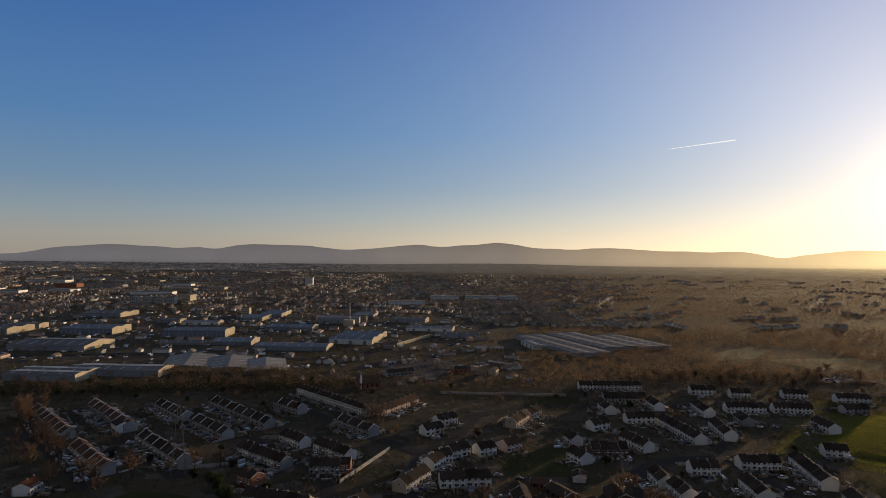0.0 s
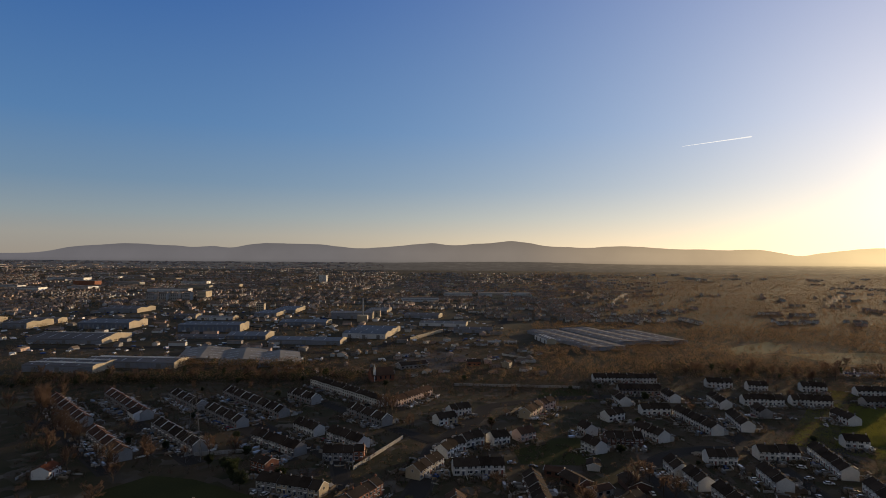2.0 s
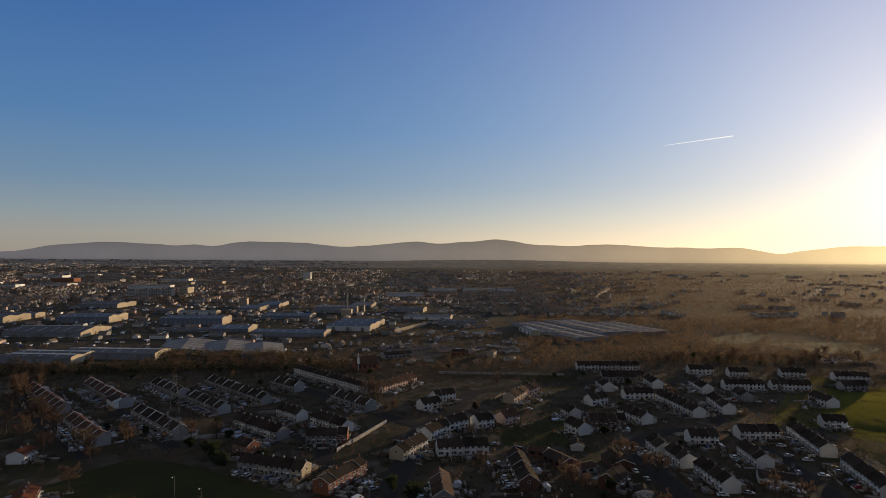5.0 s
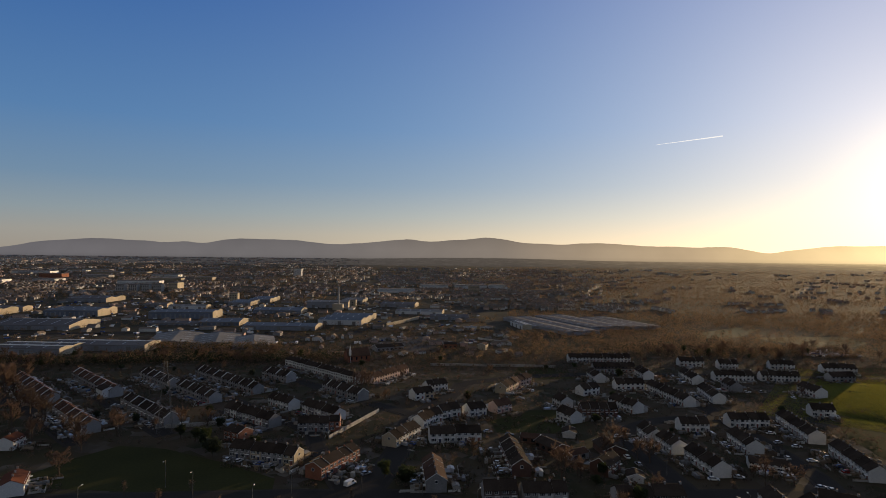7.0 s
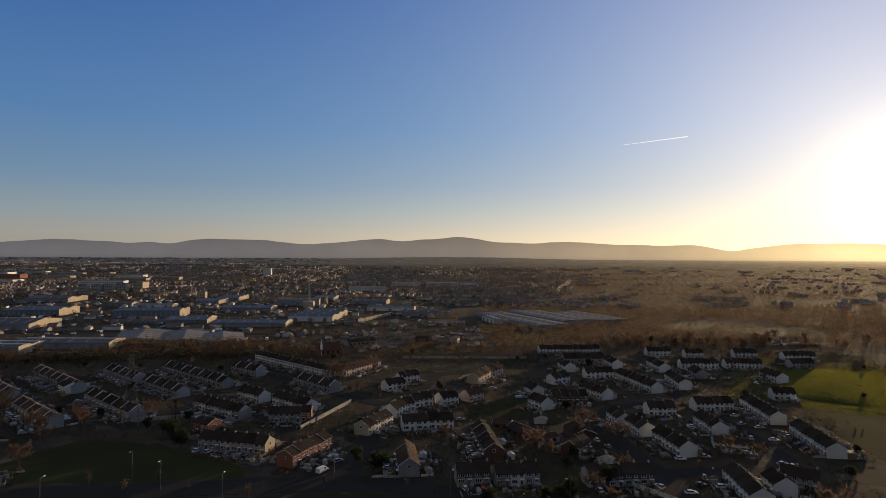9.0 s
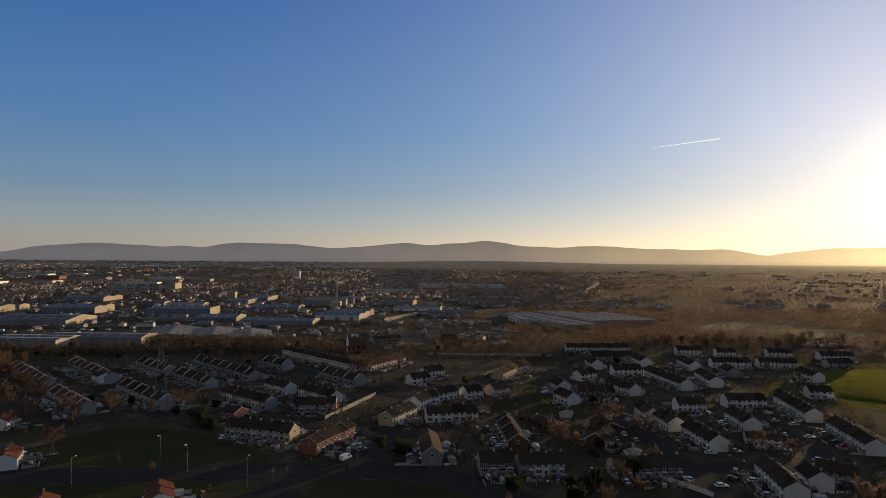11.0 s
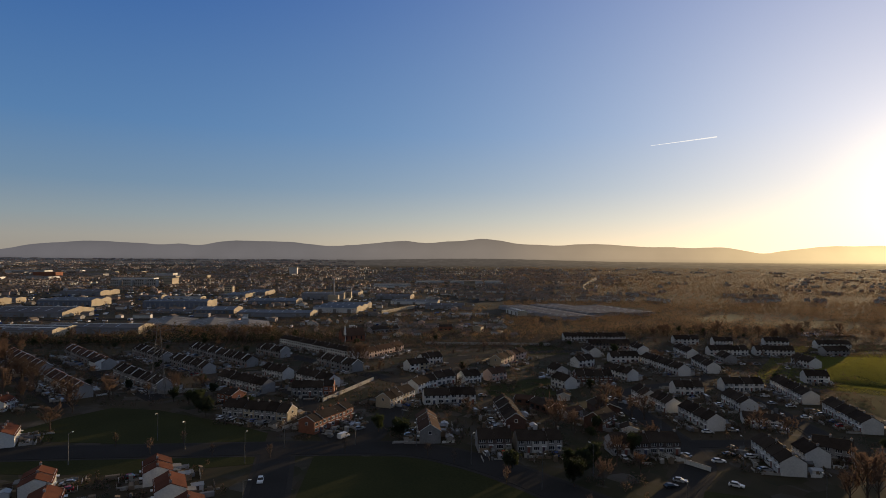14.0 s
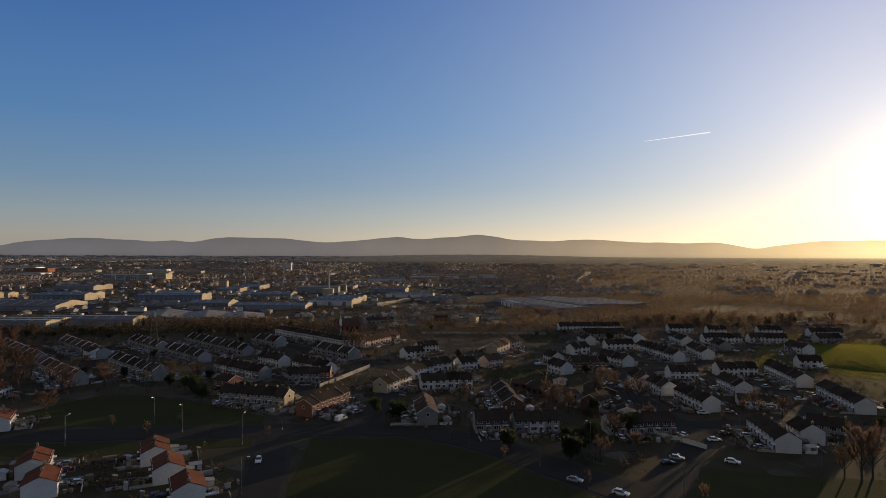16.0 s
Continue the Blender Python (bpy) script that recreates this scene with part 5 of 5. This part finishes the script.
for _ in range(750):         # bare bushes and saplings
    py = K * sr.uniform(190, 430)
    px = py * sr.uniform(-0.8, 0.7)
    if free(px, py, -0.5) and not (-150 < px / K < -55 and 180 < py / K < 240) and not (-40 < px / K < 40 and py / K < 192):
        h = sr.uniform(2.5, 5.5)
        shrub(px, py, h * sr.uniform(0.3, 0.42), h, 70, 0.0, 0.85)
for cx, cy, wide, deep, n in ((164, 320, 20, 26, 60), (137, 185, 8, 16, 40), (46, 157, 10, 8, 26), (179, 260, 8, 20, 40)):        # thickets
    for _ in range(n):
        px, py = K * (cx + sr.uniform(-wide, wide)), K * (cy + sr.uniform(-deep, deep))
        if free(px, py, -0.5):
            h = sr.uniform(1.2, 3.6)
            shrub(px, py, h * sr.uniform(0.4, 0.6), h, 44, 0.4, 1.0)
for _ in range(3400):        # waste ground before the industrial estate
    px, py = K * sr.uniform(-160, 90), K * sr.uniform(395, 620)
    if free(px, py, -6):
        shrub(px, py, sr.uniform(1.0, 2.4), sr.uniform(1.0, 4.0), 24, 0.35, 1.2)
for _ in range(1800):        # rough growth on the waste ground and along the wood
    px, py = K * sr.uniform(-330, 330), K * sr.gauss(445, 38)
    if free(px, py, -3):
        shrub(px, py, sr.uniform(1.2, 2.6), sr.uniform(2.0, 5.0), 30, 0.35, 1.2)
for _ in range(520):         # low scrub beyond the grassy bank
    px, py = K * sr.uniform(236, 315), K * sr.uniform(368, 436)
    if free(px, py, -2):
        h = sr.uniform(0.8, 2.4)
        shrub(px, py, h * sr.uniform(0.5, 0.8), h, 30, 0.3, 1.1)
for x, y, ang, length, n in ROWS_BUILT:        # low front hedges
    a = radians(ang)
    fx, fy, ux, uy = math.sin(a), -math.cos(a), math.cos(a), math.sin(a)
    for k in range(n):
        if sr.random() < 0.6:
            f, h = sr.uniform(5.4, 9.0), sr.uniform(0.9, 1.6)
            for j in range(6):
                o = (k - (n - 1) / 2) * length / n - 2.6 + j * 0.85
                px, py = x + ux * o + fx * f, y + uy * o + fy * f
                if free(px, py, -2.0):
                    shrub(px, py, 0.65, h, 18, 0.6, 1.15)
tagged(part("garden_shrubs", shrubs, (M["leaf"], M["twig"])), "dark shrubs, hedges and rough winter growth", "shrubs", kind="stuff")

# lean-tos, bins, low walls and stores in the gardens
clutter = Build()
for x, y, ang, length, n in ROWS_BUILT:
    a = radians(ang)
    fx, fy, ux, uy = math.sin(a), -math.cos(a), math.cos(a), math.sin(a)
    for k in range(n):
        for _ in range(8):
            o = (k - (n - 1) / 2) * length / n + sr.uniform(-2.6, 2.6)
            f = sr.choice((1, 1, -1)) * sr.uniform(4.8, 13.0)
            px, py = x + ux * o + fx * f, y + uy * o + fy * f
            t = pose(px, py, 0, 0, 0, ang + sr.choice((0, 90)) + sr.uniform(-3, 3))
            what = sr.random()
            if what < 0.42:
                L, h = sr.uniform(2.0, 5.5), sr.uniform(0.4, 0.9)
                clutter.box(-L / 2, L / 2, -0.09, 0.09, 0, h, sr.choice((1, 1, 2)), t)
            elif what < 0.68:
                w, d, h = sr.uniform(0.4, 0.9), sr.uniform(0.4, 0.7), sr.uniform(1.2, 1.8)
                clutter.prism([(-d, 0), (d, 0), (d, h), (-d, h + 0.3)], -w, w, sr.choice((1, 2, 2, 3)), t)
            elif what < 0.85:
                clutter.box(-0.3, 0.3, -0.35, 0.35, 0, 1.05, sr.choice((2, 3)), t)
            else:
                clutter.prism([(-0.85, 0.2), (0.85, 0.2), (0.8, 0.85), (0.55, 1.4), (-0.55, 1.4), (-0.8, 0.85)], -1.9, 1.9, sr.choice((4, 3, 3, 2)), t)
for x, y, ang, length, n in ROWS_BUILT:        # plot walls, lean-tos and cars on the drives
    a = radians(ang)
    fx, fy, ux, uy = math.sin(a), -math.cos(a), math.cos(a), math.sin(a)
    for k in range(n):
        o = (k - (n - 1) / 2) * length / n
        for side in (1, -1):
            if sr.random() < 0.75:
                f, L = side * sr.uniform(6.0, 8.0), sr.uniform(3.0, 5.0)
                t = pose(x + ux * (o + 2.7) + fx * f, y + uy * (o + 2.7) + fy * f, 0, 0, 0, ang + 90)
                clutter.box(-L / 2, L / 2, -0.1, 0.1, 0, sr.uniform(0.6, 1.1), sr.choice((0, 1, 2)), t)
        if sr.random() < 0.45:
            f, L = sr.uniform(9.5, 11.0), sr.uniform(3.0, 5.2)
            t = pose(x + ux * o + fx * f, y + uy * o + fy * f, 0, 0, 0, ang)
            if free(x + ux * o + fx * f, y + uy * o + fy * f, -2):
                clutter.box(-L / 2, L / 2, -0.12, 0.12, 0, sr.uniform(0.5, 0.9), sr.choice((0, 1, 2)), t)
        if sr.random() < 0.4:
            t = pose(x + ux * (o + sr.uniform(-1, 1)) - fx * 5.2, y + uy * (o + sr.uniform(-1, 1)) - fy * 5.2, 0, 0, 0, ang)
            w, d = sr.uniform(1.2, 2.2), sr.uniform(1.4, 1.7)
            clutter.box(-w, w, -d, d, 0, 2.3, sr.choice((0, 1, 2)), t)
            clutter.prism([(-d - 0.15, 2.7), (d + 0.15, 2.3), (d + 0.15, 2.45), (-d - 0.15, 2.85)], -w - 0.1, w + 0.1, 3, t)
tagged(part("garden_clutter", clutter, (M["render_white"], M["block"], M["timber"], M["felt"], M["car_silver"])), "low walls, stores, bins and cars in gardens", "clutter", kind="stuff")

# lorries, vans and trailers on the industrial estate, far off
lorries = Build()
for _ in range(900):
    px, py = K * sr.uniform(-640, 40), K * sr.uniform(500, 960)
    if sr.random() < 0.12:
        px, py = K * sr.uniform(285, 330), K * sr.uniform(470, 500)
    if free(px, py, -22):
        t = pose(px, py, 0, 0, 0, sr.choice((0, 90, 0, 90, 45)))
        L = sr.choice((4.2, 4.2, 4.2, 4.2, 4.2, 4.2, 4.2, 4.2, 6))
        hgt = 1.5 if L < 5 else 2.4 if L < 7 else 3.8
        lorries.prism([(-1.0, 0.4), (1.0, 0.4), (1.0, hgt * 0.7), (0.8, hgt), (-0.8, hgt), (-1.0, hgt * 0.7)], -L / 2, L / 2, sr.choice((0, 0, 1, 1, 2, 3)), t)
        for wx in (-L * 0.32, L * 0.32):
            lorries.tube(t @ Vector((wx, -0.95, 0.42)), t @ Vector((wx, 0.95, 0.42)), 0.42, 0.42, 8, 3)
tagged(part("distant_vehicles", lorries, (M["car_white"], M["car_silver"], M["car_blue"], M["rubber"])), "parked vans and lorries among the sheds", "vehicles", kind="stuff")

# ---- far suburbs and woods ----
far = Build()
fr = random.Random(11)
woods = Build()


def far_house(x, y, a, w, d, e, r, slot):
    t = pose(x, y, rise(y) + (1.0 if y > 3000 else 0.0), 0, 0, a)
    far.prism([(-d / 2, -1), (d / 2, -1), (d / 2, e), (0, r), (-d / 2, e)], -w / 2, w / 2, slot, t)
    far.prism([(-d / 2 - 0.3, e), (0, r + 0.05), (d / 2 + 0.3, e), (0, r + 0.3)], -w / 2 - 0.1, w / 2 + 0.1, 3, t)


def far_tree(x, y, s, n=16, fine=1.0, brown=0.75, other=1):
    z = rise(y)
    for _ in range(n):
        d = Vector((fr.gauss(0, 1), fr.gauss(0, 1), fr.gauss(0, 0.8))).normalized() * fr.random() ** 0.45
        q = Vector((x + d.x * 3.2 * s, y + d.y * 3.2 * s, z + s * (3.6 + d.z * 3.6)))
        u = Vector((fr.gauss(0, 1), fr.gauss(0, 1), fr.gauss(0, 1))).normalized() * s * fine * fr.uniform(0.6, 1.2)
        v = u.orthogonal().normalized() * s * fine * fr.uniform(0.35, 0.75)
        woods.add([q - u - v * 0.7, q + u - v * 0.7, q + v * 1.3], [(0, 1, 2)], 0 if fr.random() < brown else other)


def in_estate(x, y):
    return (-640 < x < 20 and 400 < y < 980) or (60 < x < 260 and 540 < y < 720)


for _ in range(70):
    px, py = K * fr.uniform(-150, 70), K * fr.uniform(438, 610)
    if free(px, py, 2):
        far_house(px, py, fr.choice((10, 30, 100, 60)), fr.uniform(3, 10), fr.uniform(2.6, 5), fr.uniform(1.8, 2.6), fr.uniform(2.7, 3.3), fr.randrange(3))
for _ in range(170):         # small units and stores among the big sheds
    px, py = K * fr.uniform(-640, 60), K * fr.uniform(500, 1000)
    if free(px, py, -8):
        far_house(px, py, fr.choice((0, 5, 90, 95)), fr.uniform(5, 18), fr.uniform(4, 9), fr.uniform(2.2, 3.6), fr.uniform(3.7, 4.4), fr.randrange(3))
for _ in range(4200):
    y = 900 + 3300 * fr.random() ** 1.2
    x = fr.uniform(-0.85, 0.85) * y
    if x > 0.2 * y and fr.random() < (0.88 if x > 0.3 * y else 0.5):
        continue
    district = noise.cell((x / 260, y / 400, 3.0)) * 90
    base = district + fr.choice((0, 90)) + fr.uniform(-4, 4)
    a = radians(base)
    # sunward houses are mostly white, the lift of haze put into their walls
    slot = fr.choice((0, 1, 1, 1, 2, 2)) if x < 0.2 * y else fr.choice((0, 0, 0, 2))
    n = fr.randint(2, 6)
    for k in range(n):
        ox = (k - n / 2) * fr.choice((10, 13))
        px, py = x + math.cos(a) * ox, y + math.sin(a) * ox
        if in_estate(px / K, py / K) or not free(px, py, 4) or py < 850 or py > 4250 or (py > 2800 and px > -0.15 * py) or fr.random() < 0.15:
            continue
        far_house(px, py, base, fr.choice((5.5, 8.0, 8.0)), 6.4, 3.6, 5.5, slot if fr.random() < 0.7 else fr.randrange(3))
        if fr.random() < 0.85:
            far_tree(px + fr.uniform(-6, 6), py - fr.uniform(4, 10), fr.uniform(0.45, 0.95), 9, 1.1, 0.8, 2)
ob = part("distant_houses", far, (M["render_white"], M["render_grey"], M["render_pink"], M["roof_far_hazed"]))
tagged(ob, "thousands of small pale houses across the plain", "houses", kind="stuff")
for _ in range(30000):
    y = 470 + 2250 * fr.random() ** 1.1
    x = fr.uniform(-0.88, 0.88) * y
    wooded = noise.noise((x / 420, y / 130, 0)) + (0.25 if x > 0.2 * y else 0.12)
    if wooded < 0.0 and fr.random() < 0.88:
        continue
    if in_estate(x / K, y / K) and fr.random() < 0.35:
        continue
    if free(x, y, -14 if in_estate(x / K, y / K) else -2):
        if y < 1000:
            far_tree(x, y, fr.uniform(0.4, 0.9), 26, 0.6)
        else:
            far_tree(x, y, fr.uniform(0.6, 1.1), 10, 1.05)
for _ in range(900):         # unseen belt east of the view, added to block the low sun
    y = fr.uniform(70, 420)
    x = 0.84 * y + 18 + abs(fr.gauss(0, 14))
    if free(x, y, -2):
        far_tree(x, y, fr.uniform(1.1, 1.7), 28, 0.7)
for _ in range(3600):        # the brown wood past the white terraces
    y = K * fr.uniform(455, 800)
    x = y * fr.uniform(0.1, 0.85)
    if free(x, y, -8) and not (250 < x / K < 380 and 500 < y / K < 640 and fr.random() < 0.8):
        far_tree(x, y, fr.uniform(0.5, 1.0), 52, 0.56)
for k in range(44):          # dark hedgerows and shelter belts between the fields
    y0 = K * (560 + 1500 * (k / 44) ** 1.3) + fr.uniform(-12, 12)
    x0 = y0 * fr.uniform(0.12, 0.6)
    L, lean = fr.uniform(60, 260), fr.uniform(-0.25, 0.25)
    for j in range(int(L / 4.5)):
        x, y = x0 + j * 4.5, y0 + j * 4.5 * lean + fr.uniform(-3, 3)
        if free(x, y, -4):
            far_tree(x, y, fr.uniform(0.5, 1.0), 14, 0.8, 0.7, 2)
for _ in range(420):         # the dark wood behind the last terraces
    x, y = K * fr.uniform(130, 330), K * (475 + abs(fr.gauss(0, 22)))
    if free(x, y, -3):
        far_tree(x, y, fr.uniform(0.7, 1.2), 26, 0.6, 0.45, 2)
for _ in range(700):         # the dense dark belt before the first sheds
    u = fr.random()
    x, y = K * (-345 + 265 * u), K * (388 + 46 * u + fr.uniform(-9, 16))
    if free(x, y, -6):
        far_tree(x, y, fr.uniform(0.6, 1.25), 50, 0.42, 0.3, fr.choice((1, 2)))
for _ in range(230):         # tall trees before the storage sheds
    x, y = K * fr.uniform(-252, -132), K * fr.uniform(458, 480)
    if free(x, y, -12):
        far_tree(x, y, fr.uniform(0.7, 1.35), 54, 0.42, 0.55, 1)
for k in range(64):          # bands of bare wood across the misty eastern plain
    y0 = 640 + 2350 * (k / 64) ** 1.25
    step = 3.6 + y0 * 0.0022
    x = y0 * 0.1
    while x < 0.86 * y0:
        x += step * fr.uniform(0.6, 1.4)
        y = y0 + 40 * noise.noise((x / 300, k * 7.3, 2)) + fr.uniform(-7, 7)
        open_land = noise.noise((x / 200, y / 90, 8))
        if open_land > 0.28 or in_estate(x / K, y / K) or not free(x, y, -2) or (210 < x / K < 390 and 505 < y / K < 660):
            continue
        far_tree(x, y, fr.uniform(0.55, 1.15), 14 if y < 1400 else 9, 0.8 if y < 1400 else 1.25, 0.85, 2)
ob = part("distant_trees", woods, (M["twig_far"], M["leaf"], M["hedge"]))
tagged(ob, "bare brown trees and hedges scattered over the plain", "trees", kind="stuff")

# ---- sky trail and chimney smoke ----
sm, st, sb = nodes_of("glowing_trail")
st.nodes.remove(sb)
# the trail glows by itself: the sunlight on it is put into emission
se = st.nodes.new("ShaderNodeEmission")
se.inputs["Color"].default_value, se.inputs["Strength"].default_value = (1, 0.97, 0.94, 1), 0.95
st.links.new(se.outputs[0], st.nodes["Material Output"].inputs["Surface"])
b = Build()
a0, a1 = Vector((1570, 4500, 920)), Vector((2075, 4500, 992))
for k in range(24):
    u, v = k / 24, (k + 1) / 24
    b.tube(a0.lerp(a1, u), a0.lerp(a1, v), 1.2 + 3.6 * u, 1.2 + 3.6 * v, 5)
tagged(part("vapour_trail", b, sm), "thin white vapour trail high in the sky", "vapour trail", kind="structure")


pm, pt, pb = nodes_of("chimney_smoke")
pt.nodes.remove(pb)
pd, px_, pmix = pt.nodes.new("ShaderNodeBsdfTranslucent"), pt.nodes.new("ShaderNodeBsdfTransparent"), pt.nodes.new("ShaderNodeMixShader")
pd.inputs["Color"].default_value = (0.9, 0.88, 0.84, 1)
pn = pt.nodes.new("ShaderNodeTexNoise")
pn.inputs["Scale"].default_value, pn.inputs["Detail"].default_value = 0.16, 5
pg = pt.nodes.new("ShaderNodeNewGeometry")
pt.links.new(pg.outputs["Position"], pn.inputs["Vector"])
pr = pt.nodes.new("ShaderNodeMapRange")
pr.inputs["From Min"].default_value, pr.inputs["From Max"].default_value, pr.inputs["To Max"].default_value = 0.36, 0.8, 0.2
pt.links.new(pn.outputs["Fac"], pr.inputs["Value"])
pt.links.new(pr.outputs[0], pmix.inputs[0])
pt.links.new(px_.outputs[0], pmix.inputs[1])
pt.links.new(pd.outputs[0], pmix.inputs[2])
pt.links.new(pmix.outputs[0], pt.nodes["Material Output"].inputs["Surface"])
pf = random.Random(3)
for x, y, size in ((255, 1089, 0.9), (598, 1036, 1.1), (900, 1700, 1.0)):
    b = Build()
    rings, sides = 26, 12
    for k in range(rings + 1):
        u = k / rings
        c = Vector((size * 34 * u ** 1.2, 2 * noise.noise((u * 5, x, 0)), 7 + size * 22 * u + 4 * u * noise.noise((u * 6, x, 9))))
        for m in range(sides):
            a = 2 * math.pi * m / sides
            r = size * (0.8 + 4.2 * u) * (1 - max(0, u - 0.8) * 4.5) * (1 + 0.5 * noise.noise((math.cos(a) * 1.5, math.sin(a) * 1.5, u * 9 + x)))
            b.v.append(tuple(c + Vector((-math.sin(a) * 0.4, math.cos(a), math.sin(a))) * r))
    for k in range(rings):
        for m in range(sides):
            p, q = k * sides + m, k * sides + (m + 1) % sides
            b.f.append((p, q, q + sides, p + sides))
    b.mi = [0] * len(b.f)
    ob = part("smoke_plume", b, pm, smooth=True)
    place(ob, K * x, K * y)
    tagged(ob, "thin pale chimney smoke drifting over houses", "smoke", kind="stuff")
